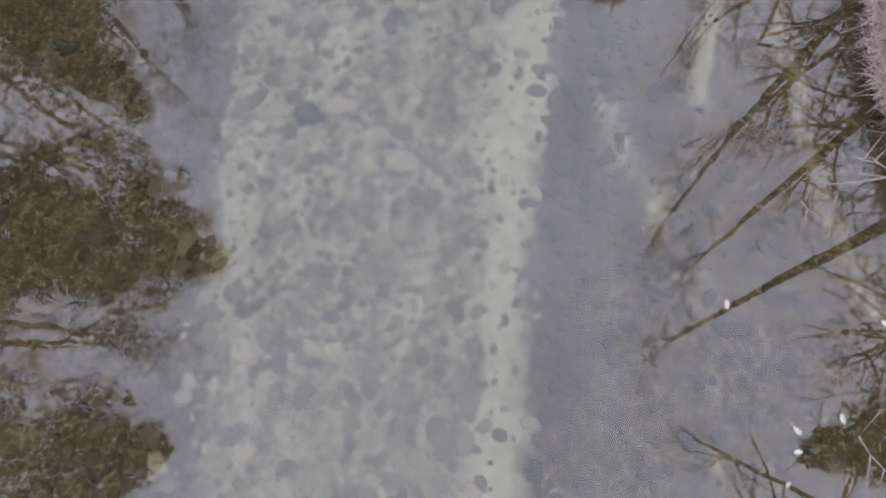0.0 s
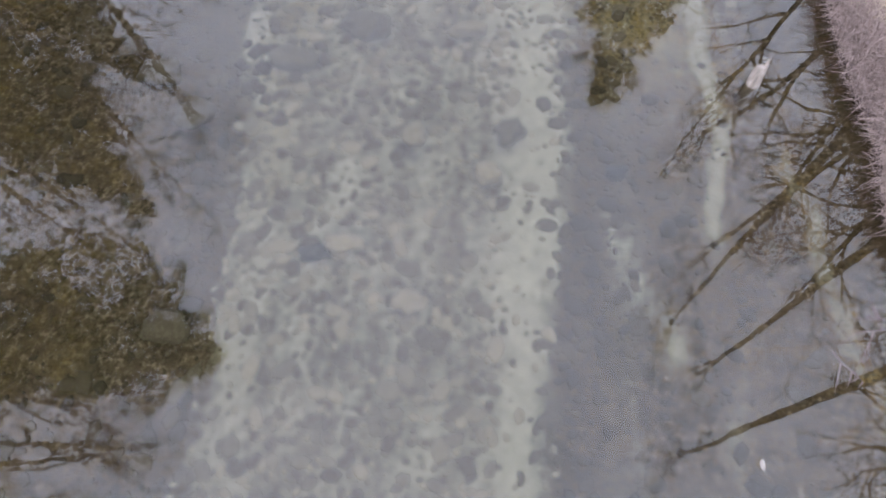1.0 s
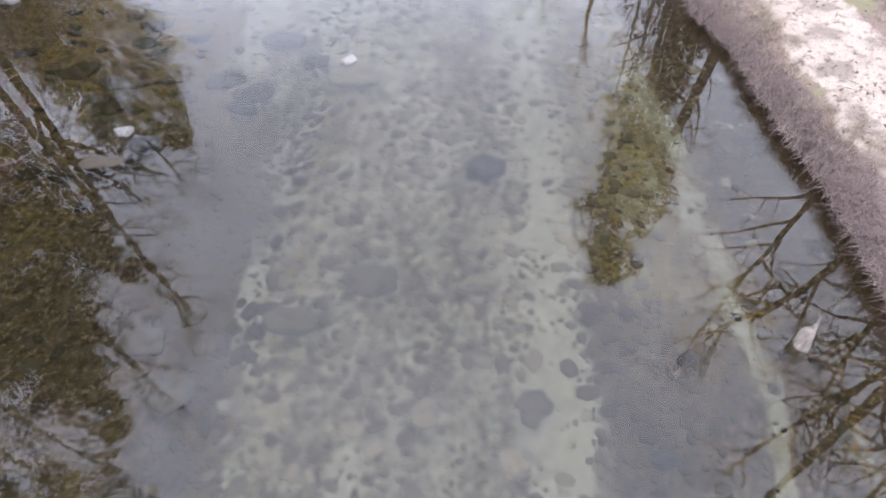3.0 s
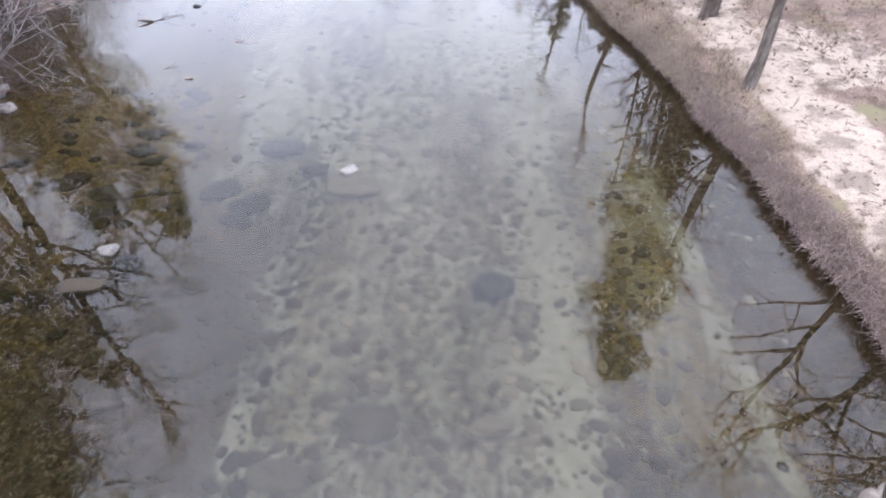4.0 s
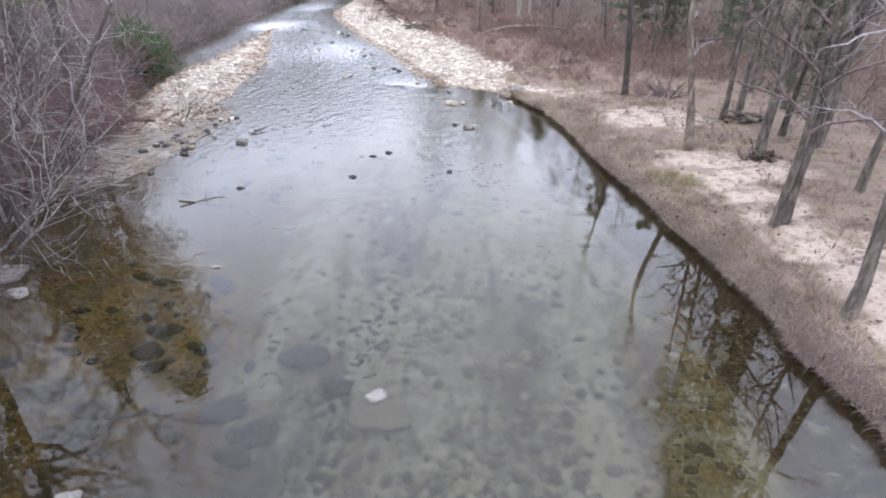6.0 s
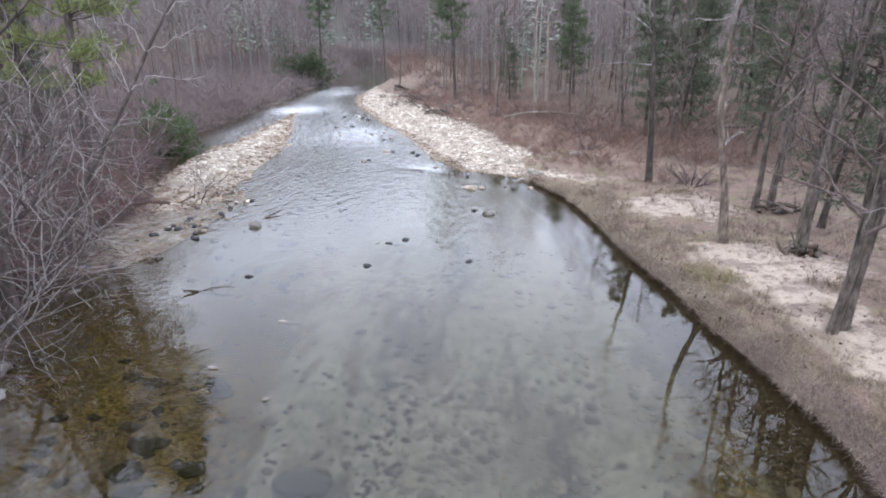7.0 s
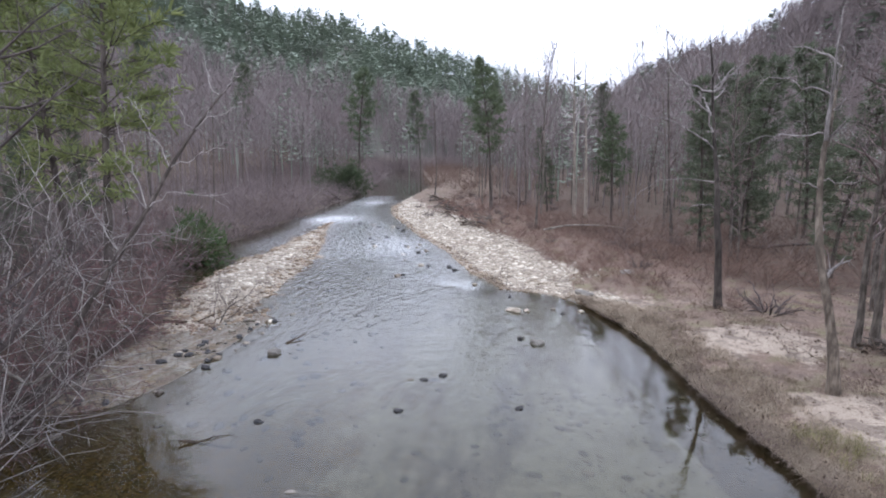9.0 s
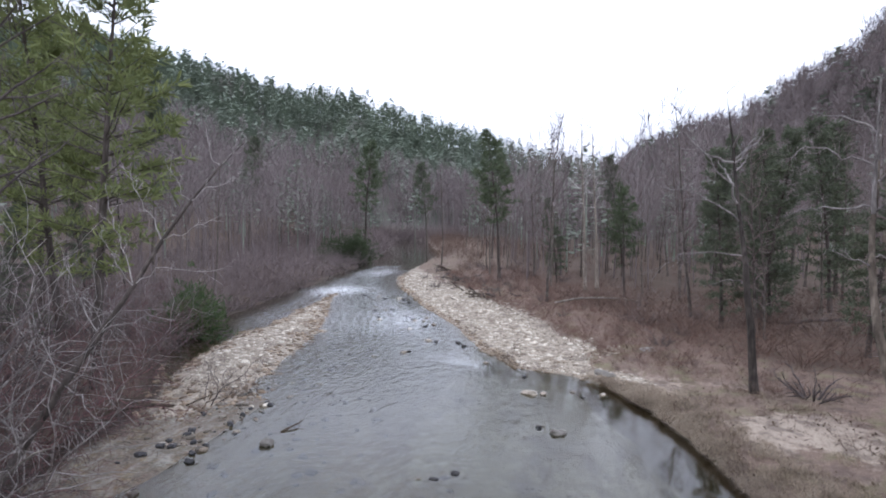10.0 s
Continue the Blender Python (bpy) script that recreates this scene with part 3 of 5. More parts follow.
# ---- growing things ----
class Form:
    """Gathers tubes and leaves into one mesh."""

    def __init__(self, seed):
        self.v, self.f, self.rng = [], [], random.Random(seed)

    def tube(self, pts, radii, sides=5):
        base, n = len(self.v), len(pts)
        for k in range(n):
            a = pts[max(k - 1, 0)]
            b = pts[min(k + 1, n - 1)]
            d = (b - a).normalized()
            u = d.cross(Vector((0.3, 0.9, 0.2))).normalized()
            w = d.cross(u)
            if k == n - 1:
                self.v.append(pts[k])
                break
            for s in range(sides):
                t = 2 * math.pi * s / sides
                self.v.append(pts[k] + (u * math.cos(t) + w * math.sin(t)) * radii[k])
        for k in range(n - 2):
            for s in range(sides):
                p, q = base + k * sides + s, base + k * sides + (s + 1) % sides
                self.f.append((p, q, q + sides, p + sides))
        tip = base + (n - 1) * sides
        for s in range(sides):
            p, q = base + (n - 2) * sides + s, base + (n - 2) * sides + (s + 1) % sides
            self.f.append((p, q, tip))

    def path(self, p, d, length, n, wander, lift):
        pts, d = [p.copy()], d.normalized()
        for _ in range(n):
            d = (d + Vector([self.rng.gauss(0, wander) for _ in range(3)]) + Vector((0, 0, lift))).normalized()
            pts.append(pts[-1] + d * (length / n))
        return pts

    def twigs(self, pts, r, length, count, depth, spread_, lift, thin=0.0035, start=0.25, tips=2, many=4):
        rng = self.rng
        for k in range(count):
            t = start + (1 - start) * (k + rng.random()) / count
            i = min(int(t * (len(pts) - 1)), len(pts) - 2)
            f = t * (len(pts) - 1) - i
            p = pts[i].lerp(pts[i + 1], f)
            axis = (pts[i + 1] - pts[i]).normalized()
            side = Vector([rng.gauss(0, 1) for _ in range(3)])
            side = (side - axis * side.dot(axis)).normalized()
            d = (axis * (1 - spread_) + side * spread_).normalized()
            ln = length * (0.55 + 0.75 * rng.random()) * (1.15 - 0.6 * t)
            rr = max(r * (1 - 0.75 * t) * 0.55, thin)
            sub = self.path(p, d, ln, 4 if depth > 1 else (3 if depth == 1 else tips), 0.24, lift)
            self.tube(sub, [max(rr * (1 - 0.8 * j / (len(sub) - 1)), thin * 0.7) for j in range(len(sub))], 5 if rr > 0.03 else 3)
            if depth > 0:
                self.twigs(sub, rr, ln * 0.5, 6 if depth > 1 else many, depth - 1, min(spread_ + 0.05, 0.8), lift, thin, 0.2, tips, many)

    def limb(self, p, turn, length, rise, end_rise, r, n=11):
        """A bough that leaves at one slope and ends at another; turn: degrees from +x, slopes in degrees."""
        pts, a = [Vector(p)], math.radians(turn)
        for k in range(n):
            e = math.radians(rise + (end_rise - rise) * k / (n - 1) + self.rng.gauss(0, 17))
            b = a + self.rng.gauss(0, 0.28)
            pts.append(pts[-1] + Vector((math.cos(b) * math.cos(e), math.sin(b) * math.cos(e), math.sin(e))) * (length / n))
        self.tube(pts, [max(r * (1 - 0.85 * k / n), 0.008) for k in range(n + 1)], 6)
        self.twigs(pts, r * 0.8, length * 0.3, 7, 1, 0.5, 0.06, 0.006, 0.3, 1, 4)
        return pts

    def mesh(self, name, material, smooth_=True):
        me = bpy.data.meshes.new(name)
        me.from_pydata(self.v, [], self.f)
        if smooth_:
            me.shade_smooth()
        me.materials.append(material)
        return me


def thing(name, label, category, group="", kind=""):
    return tagged(new(name), label, category, group, kind)


def part(name, mesh, parent, label=""):
    ob = new(name, mesh)
    ob.parent = parent
    return tagged(ob, label) if label else ob


def stem(form, tall, r, lean, wander=0.04, n=12, sides=8):
    pts = form.path(Vector((0, 0, -0.35)), Vector((lean[0], lean[1], 1)), tall + 0.35, n, wander, 0.02)
    radii = [r * (1.5 if k == 0 else 1.12 if k == 1 and n > 6 else 1) * (1 - 0.82 * k / n) * (1 + (form.rng.uniform(-0.1, 0.1) if 1 < k < n else 0)) for k in range(n + 1)]
    form.tube(pts, radii, sides)
    return pts


def bare_tree(seed, tall, r, limbs, first=0.35, lean=(0, 0), bark=None, twig=None, label="leafless grey hardwood tree on the sandy bank", name="bare_tree", depth=2, reach=0.3, lift=0.1, thin=0.006, boughs=(), wander=0.04):
    t = thing(name, label, "tree", "trees of the valley")
    trunk, crown = Form(seed), Form(seed + 1000)
    pts = stem(trunk, tall, r, lean, wander)
    crown.twigs(pts, r * 1.15, tall * reach, limbs, depth, 0.62, lift, thin, first, 1, 7)
    for z, turn, length, rise, end_rise, thick in boughs:
        i = min(int((z + 0.35) / (tall + 0.35) * 12), 11)
        f = (z + 0.35) / (tall + 0.35) * 12 - i
        arm = Form(seed + 2000 + int(z * 10) + turn)
        arm.limb(pts[i].lerp(pts[i + 1], f), turn, length, rise, end_rise, thick)
        part("limb", arm.mesh("limb", twig or TWIG_MAUVE), t)
    part("trunk", trunk.mesh("trunk", bark or BARK_GREY), t)
    part("crown", crown.mesh("crown", twig or TWIG_MAUVE), t)
    return t


def tuft(form, p, d, size, count):
    """A fan of long needles round the end of a twig."""
    rng, base = form.rng, len(form.v)
    for k in range(count):
        a = Vector([rng.gauss(0, 1) for _ in range(3)]).normalized()
        way = (d * 0.9 + a + Vector((0, 0, 0.25))).normalized()
        side = way.cross(Vector([rng.gauss(0, 1) for _ in range(3)])).normalized() * size * 0.085
        q = p + a * size * 0.15
        form.v += [q - side, q + side, q + way * size + side * 0.6, q + way * size * 0.8 - side * 0.8]
        form.f.append((base, base + 1, base + 2, base + 3))
        base += 4


def pine_tree(seed, tall, r, first, reach, needles, label="tall white pine with dark green needles", step=0.75, name="pine_tree", size=0.42, droop=0.0, per=9, dense=5, bark=None):
    t = thing(name, label, "tree", "trees of the valley")
    trunk, arms, leaf = Form(seed), Form(seed + 1), Form(seed + 2)
    pts = stem(trunk, tall, r, (0, 0), 0.025)
    rng = arms.rng
    z = tall * first
    while z < tall * 0.985:
        u = (z - tall * first) / (tall * (1 - first))
        ln = reach * (0.35 + 0.65 * min(1, u * 4)) * (1 - u) ** 0.75 + 0.35
        for _ in range(dense if u > 0.15 else 3):
            a = rng.random() * 2 * math.pi
            l2 = ln * (0.55 + 0.6 * rng.random())
            i = min(int((z + 0.35) / (tall + 0.35) * (len(pts) - 1)), len(pts) - 2)
            f = (z + 0.35) / (tall + 0.35) * (len(pts) - 1) - i
            p = pts[i].lerp(pts[i + 1], f) + Vector((0, 0, rng.gauss(0, 0.12)))
            arm = arms.path(p, Vector((math.cos(a), math.sin(a), 0.12 + 0.5 * u - droop)), l2, 4, 0.08, 0.05 - droop * 0.1)
            arms.tube(arm, [r * 0.22 * (1 - 0.5 * u), r * 0.16 * (1 - 0.4 * u), r * 0.1, r * 0.06, 0.01], 4)
            for k in range(max(3, int(per * l2 / reach) + 3)):
                s = 0.3 + 0.7 * rng.random()
                j = min(int(s * 4), 3)
                q = arm[j].lerp(arm[j + 1], s * 4 - j)
                side = Vector((-math.sin(a), math.cos(a), 0)) * rng.gauss(0, 0.24) * l2 * (1.15 - s)
                q = q + side + Vector((0, 0, rng.gauss(0, 0.07) + 0.05))
                tuft(leaf, q, (arm[4] - arm[0]).normalized() * 0.7 + side.normalized() * 0.5, size * (0.7 + 0.6 * rng.random()), 6)
        z += step * (0.75 + 0.5 * rng.random()) * (1.1 - 0.5 * u)
    part("trunk", trunk.mesh("trunk", bark or BARK_DARK), t)
    part("crown", arms.mesh("crown", BARK_DARK), t)
    part("foliage", leaf.mesh("foliage", needles, False), t)
    return t


def shrub(seed, size, stems, twig, label, depth=2, name="shrub", lean=(0, 0, 0), lift=0.0, thin=0.004, r=0.03, count=6, mass=None, arcs=0, up=0.8):
    t = thing(name, label, "shrub", "bank shrubs")
    rods, twigs_ = Form(seed), Form(seed + 500)
    for k in range(stems):
        a = rods.rng.random() * 2 * math.pi
        d = Vector((math.cos(a) * 0.75, math.sin(a) * 0.75, up)) + Vector(lean)
        p = Vector((math.cos(a), math.sin(a), 0)) * size * 0.08 * rods.rng.random() + Vector((0, 0, -0.15))
        ln = size * (0.6 + 0.6 * rods.rng.random())
        pts = rods.path(p, d, ln, 8, 0.31, lift)
        rr = r * (0.6 + 0.7 * rods.rng.random())
        rods.tube(pts, [rr * (1 - 0.85 * j / 8) for j in range(9)], 5)
        if arcs:
            rods.twigs(pts, rr * 1.2, ln * 0.6, arcs, 0, 0.5, lift, 0.011, 0.15, 5)
        twigs_.twigs(pts, rr, ln * 0.42, count, depth - 1, 0.55, lift * 0.6, thin, 0.2, 1, 4)
    part("framework", rods.mesh("framework", twig), t)
    part("crown", twigs_.mesh("crown", mass or twig), t)
    return t


def leafy_bush(seed, size, label, leaves=None, group="bank shrubs", per=46):
    t = thing("evergreen_bush", label, "shrub", group)
    rods, leaf = Form(seed), Form(seed + 500)
    for k in range(16):
        a, rng = rods.rng.random() * 6.283, rods.rng
        pts = rods.path(Vector((0, 0, -0.1)), Vector((math.cos(a), math.sin(a), 0.5 + 1.2 * rng.random())), size * (0.5 + 0.5 * rng.random()), 5, 0.14, 0.05)
        rods.tube(pts, [0.03 * (1 - 0.15 * j) for j in range(6)], 4)
        for j in range(per):
            s = 0.25 + 0.75 * rng.random()
            i = min(int(s * 5), 4)
            q = pts[i].lerp(pts[i + 1], s * 5 - i) + Vector([rng.gauss(0, 0.13 * size) for _ in range(3)])
            tuft(leaf, q, Vector((0, 0, 0.3)), 0.055 * size + 0.1, 5)
    part("framework", rods.mesh("framework", BARK_DARK), t)
    part("foliage", leaf.mesh("foliage", leaves or LAUREL, False), t)
    return t


def at_ground(x, y, turn=0.0, scale=1.0, lean=(0, 0), sink=0.0):
    z = float(height(np.array([x]), np.array([y]))[0]) - sink
    return pose(x, y, z, lean[0], lean[1], turn) @ Matrix.Scale(scale, 4)


def put(ob, m):
    ob.matrix_basis = m
    return ob


def copy_at(ob, m, label=""):
    c = copy_thing(ob, Matrix.Identity(4))
    c.matrix_basis = m
    return tagged(c, label) if label else c


# bank trees that stand out, each at its own place
rng = random.Random(5)
forked = bare_tree(11, 11.8, 0.145, 5, 0.72, (0.0, 0.01), BARK_BLACK, TWIG_GREY, "dark-trunked dying hardwood with long pale drooping limbs", depth=1, reach=0.16, wander=0.055,
                   boughs=((5.3, 182, 4.4, 8, -70, 0.028), (6.6, 175, 5.4, 40, 8, 0.038), (7.3, 186, 5.0, 55, 38, 0.042), (9.0, 178, 2.6, 45, -5, 0.05), (9.0, 5, 1.9, 30, 70, 0.06),
                           (8.0, 100, 2.2, 30, 40, 0.05), (4.2, 170, 1.6, 10, -30, 0.03), (9.6, 260, 2.4, 50, 60, 0.05)))
put(forked, at_ground(4.8, 34.1, 0))
slim = bare_tree(12, 10.2, 0.145, 8, 0.3, (0.005, 0), BARK_TAN, TWIG_GREY, "slim dead tree with flaking pale bark on the sand", "dead_tree", depth=1, reach=0.1, wander=0.065,
                 boughs=((7.0, 60, 3.6, 78, 86, 0.06), (9.4, 180, 1.9, 45, -10, 0.04), (7.2, 178, 2.6, 5, -20, 0.03), (8.4, 184, 2.8, 30, -25, 0.03), (5.6, 200, 1.5, 25, 10, 0.02), (5.9, 10, 1.3, 20, -40, 0.02)))
put(slim, at_ground(5.7, 26.0, 0))
leaner = bare_tree(13, 13, 0.125, 16, 0.3, (0.1, 0.02), BARK_GREY, TWIG_GREY, "leaning leafless hardwood with pale patched bark", depth=2, reach=0.24,
                   wander=0.06,
                   boughs=((3.4, 150, 2.2, 45, -25, 0.03), (5.0, 200, 3.0, 30, -10, 0.045), (4.3, 20, 2.4, 30, 15, 0.03), (6.2, 330, 3.5, 35, 10, 0.05)))
put(leaner, at_ground(6.35, 16.2, 0))
bare_a = bare_tree(14, 15, 0.105, 21, 0.24, (0, 0), BARK_GREY, TWIG_MAUVE, depth=2, reach=0.22)
bare_b = bare_tree(15, 17, 0.12, 22, 0.28, (0.03, 0), BARK_GREY, TWIG_MAUVE, depth=2, reach=0.2)
bare_c = bare_tree(16, 13, 0.1, 20, 0.2, (-0.03, 0.02), BARK_GREY, TWIG_MAUVE, depth=2, reach=0.2)
pole = bare_tree(18, 14.5, 0.1, 18, 0.45, (0.01, 0.0), BARK_MID, TWIG_GREY, "slender grey-trunked leafless tree in the wood", depth=1, reach=0.15, lift=0.2, wander=0.016)
snag = bare_tree(17, 16, 0.18, 18, 0.5, (0, 0), BARK_PALE, TWIG_SILVER, "tall pale-barked leafless tree at the wood's edge", depth=2, reach=0.14, lift=0.28, wander=0.016)
bare_d = bare_tree(19, 16, 0.105, 13, 0.6, (0.0, 0.0), BARK_GREY, TWIG_MAUVE, "straight leafless hardwood with a clear dark trunk", depth=2, reach=0.16)
put(bare_a, at_ground(8.1, 30.2, 0))
put(bare_b, at_ground(8.9, 30.7, 80))
put(bare_d, at_ground(7.7, 7.4, 0))
put(bare_c, at_ground(7.0, 20.9, 20))
put(pole, at_ground(-3.7, 66, 0))
put(snag, at_ground(-0.5, 63.5, 0))
broad = bare_tree(20, 12.5, 0.15, 26, 0.2, (0.08, 0.0), BARK_GREY, TWIG_DARK, "spreading leafless hardwood on the thicket bank", depth=2, reach=0.34, thin=0.009)
put(broad, at_ground(-12.4, 14.6, 0))
BARES = (bare_a, bare_b, bare_c, bare_a, pole)

pine_a = pine_tree(31, 17, 0.14, 0.45, 2.8, NEEDLES, "white pine with a bare lower trunk and green crown", dense=5, bark=BARK_GREY)
pine_b = pine_tree(32, 18, 0.2, 0.26, 4.3, NEEDLES_YELLOW, "large white pine with yellow-green needles on the slope", step=0.95, per=14, dense=6)
pine_c = pine_tree(33, 12.5, 0.14, 0.1, 2.3, NEEDLES, "dense young hemlock with dark green boughs", 0.55, "hemlock_tree", 0.27, 0.2, 11, 6)
pine_d = pine_tree(34, 15.5, 0.17, 0.38, 3.5, NEEDLES_MID, "green white pine with a full crown above the bar", 0.95, "pine_tree", 0.44, 0.0, 15, 5, BARK_DARK)
put(pine_a, at_ground(14, 66, 0, 0.88))
put(pine_d, at_ground(-9.1, 68.8, 40))
put(pine_b, at_ground(-20.8, 29.6, 30))
put(pine_c, at_ground(6.9, 47, 0, 0.86))

for ob, x, y, s in ((pine_b, -24.5, 31.5, 0.95), (pine_d, -36.6, 102, 1.3), (pine_c, -3.2, 69, 0.7), (pine_b, -33, 38, 1.0), (pine_a, 6.7, 20.4, 0.95), (pine_a, 7.9, 25.6, 1.05),
                    (pine_b, -12.2, 4.0, 1.0), (pine_b, -16.4, 12.6, 0.9), (pine_b, -12.8, -3.9, 0.95), (pine_b, -15.2, 4.6, 1.0), (pine_a, -44, 60, 1.1), (pine_a, -58, 100, 1.2), (pine_b, -27, 20, 1.0), (pine_a, 12, 58, 0.68), (pine_a, 23, 52, 1.15), (pine_a, -30, 120, 1.1), (pine_a, -14, 100, 1.0),
                    (pine_c, 9.2, 47.4, 0.95), (pine_c, 11.8, 41, 0.85), (pine_c, 16, 55, 1.1), (pine_c, -26, -3, 1.0), (pine_c, 9.6, 28.0, 0.82), (pine_c, -23.5, 26.5, 0.55), (pine_c, -27, 30, 0.6), (pine_c, -30, 33.5, 0.6), (pine_c, -36, 44, 0.7), (pine_c, 21, 66, 1.2), (pine_c, 4, 76, 1.1), (pine_c, 12.5, 72, 1.2), (pine_c, 9.6, -0.4, 0.62), (pine_c, 10.5, 50, 0.9), (pine_d, 2.6, 60, 0.62), (pine_c, -12.3, 9.0, 0.82), (pine_c, -11.7, 11.4, 0.72), (pine_c, -13.2, 12.8, 0.75), (pine_c, -15.0, 1.0, 1.1)):
    copy_at(ob, at_ground(x, y, rng.random() * 360, s))
for ob, x, y, s in ((broad, -14.2, 18.4, 0.9), (broad, 11.2, 8.8, 0.9), (broad, 10.0, -3.4, 0.95), (broad, 12.8, 3.2, 1.0), (broad, 10.3, 11.0, 0.75), (broad, 8.6, 27.2, 0.68), (broad, -12.6, 9.6, 0.9), (broad, -11.9, -0.4, 0.9), (broad, -13.0, -5.0, 0.9), (broad, -11.5, 1.9, 0.8), (bare_d, 8.2, -2.2, 0.9), (bare_a, 9.8, 8.8, 0.95), (bare_c, 9.0, 12.8, 1.0), (bare_a, -13.6, 12.0, 0.85), (bare_c, -12.2, 8.0, 1.0), (bare_a, -15.6, 15.6, 0.8), (bare_c, -14.8, 0.4, 1.1), (bare_b, -12.8, -1.5, 0.8), (bare_b, -11.6, 10.6, 0.9), (bare_b, -11.8, 0.2, 1.0), (bare_c, -11.4, 13.0, 1.0), (bare_a, -11.8, 6.6, 0.8), (bare_d, 7.7, 2.9, 1.0), (bare_d, 8.1, 5.4, 0.9), (leaner, 8.8, 10.6, 0.9), (bare_c, 11.0, 31.6, 1.1), (bare_b, 13, 39.6, 1.0), (bare_a, -19.5, 18.5, 0.85), (bare_c, -18.5, 8, 0.9),
                    (bare_c, 6.4, 20.2, 1.0), (bare_a, 9.6, 22.5, 1.0), (bare_b, 10.2, 26.5, 1.0), (bare_c, 8.5, 46.0, 1.0), (bare_a, 10.9, 35.0, 0.9), (snag, 0.6, 64.5, 0.95), (pole, -40.3, 161, 1.1)):
    copy_at(ob, at_ground(x, y, rng.random() * 360 if ob is not leaner else 0, s))


def clear_of_stream(x, y, gap):
    return x - right_shore(y) > gap or left_shore(y) - x > gap


def fill(count, x0, x1, y0, y1, kinds, apart, gap):
    spots = []
    tries = 0
    while len(spots) < count and tries < 6000:
        tries += 1
        x, y = rng.uniform(x0, x1), rng.uniform(y0, y1)
        dr = x - right_shore(y)
        if not clear_of_stream(x, y, gap) or (0 < dr < 12 and 34 < y < 50) or (0 < dr < 9 and y < 36):
            continue
        if any((x - a) ** 2 + (y - b) ** 2 < apart ** 2 for a, b in spots):
            continue
        spots.append((x, y))
        ob = kinds[rng.randrange(len(kinds))]
        copy_at(ob, at_ground(x, y, rng.random() * 360, 0.62 + 0.36 * rng.random(), (rng.gauss(0, 2.5), rng.gauss(0, 2.5))))


fill(42, 4, 45, -8, 62, BARES, 2.4, 3)
fill(62, -18, 40, 52, 120, (pole, bare_c, pole, bare_a, pole, bare_b), 2.2, 9)
fill(40, -62, -14, -8, 110, (bare_a, bare_b, bare_c), 2.6, 3)

# the grey thicket of the left bank
thick_a = shrub(41, 6.2, 8, TWIG_ASH, "dense leafless grey shrub arching over the water", 3, lean=(0.35, -0.05, 0), r=0.026, count=6, thin=0.006, mass=TWIG_DARK, arcs=6, up=0.42)
thick_b = shrub(42, 4.8, 8, TWIG_MAUVE, "dense leafless grey-brown shrub on the bank", 3, lean=(0.2, 0, 0), r=0.024, count=6, thin=0.006, mass=TWIG_RED, arcs=5, up=0.55)
thick_c = shrub(43, 4.2, 9, TWIG_RED, "reddish leafless shrub on the bank", 3, lean=(0.1, 0, 0), r=0.03, count=6, thin=0.006)
low_a = shrub(45, 3.4, 8, TWIG_MAUVE, "low leafless brush on the wooded bank", 2, r=0.02, count=7, thin=0.009)
small_a = shrub(44, 1.1, 18, TWIG_DARK, "small bare brown brush in the dry grass", 1, count=4)
put(thick_a, at_ground(-15.2, 19.0))
put(thick_b, at_ground(-16.8, 21.2))
put(thick_c, at_ground(-17.6, 23.8, 30))
put(low_a, at_ground(-31, 60))
sapling = shrub(46, 3.0, 4, TWIG_DARK, "thin bare sapling rising from the gravel bar", 2, "sapling", r=0.034, count=7, thin=0.009, up=1.5)
put(sapling, at_ground(-15.9, 30.0))
for x, y, s in ((-16.6, 31.5, 0.6), (-14.9, 31.4, 0.5), (-4.6, 38.6, 0.5), (-8.2, 45, 0.45)):
    copy_at(sapling, at_ground(x, y, x * 40, s))
put(small_a, at_ground(6.6, 33.6, 0, 1.6))
for ob, x, y, s in ((thick_a, -16.6, 23.0, 1.0), (thick_a, -14.4, 17.3, 0.85), (thick_b, -14.8, 16.0, 0.9), (thick_c, -18.4, 25.8, 1.0), (thick_a, -18.9, 28.0, 0.85), (thick_b, -17.6, 18.2, 1.15), (thick_c, -16.2, 20.0, 1.0),
                    (thick_a, -19.6, 21.4, 1.2), (thick_b, -20.2, 25.0, 1.2), (thick_c, -20.8, 28.2, 1.05), (thick_b, -21.4, 31.4, 0.9), (thick_a, -22.6, 33.6, 0.75), (thick_b, -23.8, 36.2, 0.8), (thick_c, -13.2, 14.8, 0.6), (thick_a, -13.8, 17.0, 0.7), (thick_b, -11.4, 11.2, 0.6), (thick_b, -10.4, 8.8, 0.7), (thick_a, -10.3, 6.2, 0.6), (thick_a, -15.6, 20.6, 0.6), (thick_a, -16.9, 24.6, 0.6),
                    (thick_b, -25.4, 38.6, 0.8), (thick_c, -22, 24, 1.2), (thick_a, -24.5, 28.5, 1.1), (thick_a, -11.2, 9.2, 0.6), (thick_a, -18, 20.2, 1.1), (thick_a, -20.5, 23.2, 1.25), (thick_a, -22.5, 26.5, 1.25), (thick_b, -24, 30.5, 1.2), (thick_a, -26, 34.5, 1.1), (thick_b, -28, 38.5, 1.1), (thick_a, -16.2, 17.4, 1.0), (thick_b, -28, 33, 1.3)):
    copy_at(ob, at_ground(x, y, rng.uniform(-35, 35), s))
for k in range(28):
    y = 36 + 60 * rng.random() ** 1.4
    x = float(left_shore(np.array(y))) - abs(rng.gauss(0, 4)) + 0.1
    copy_at(low_a, at_ground(x, y, rng.random() * 360, 0.8 + 0.6 * rng.random()))
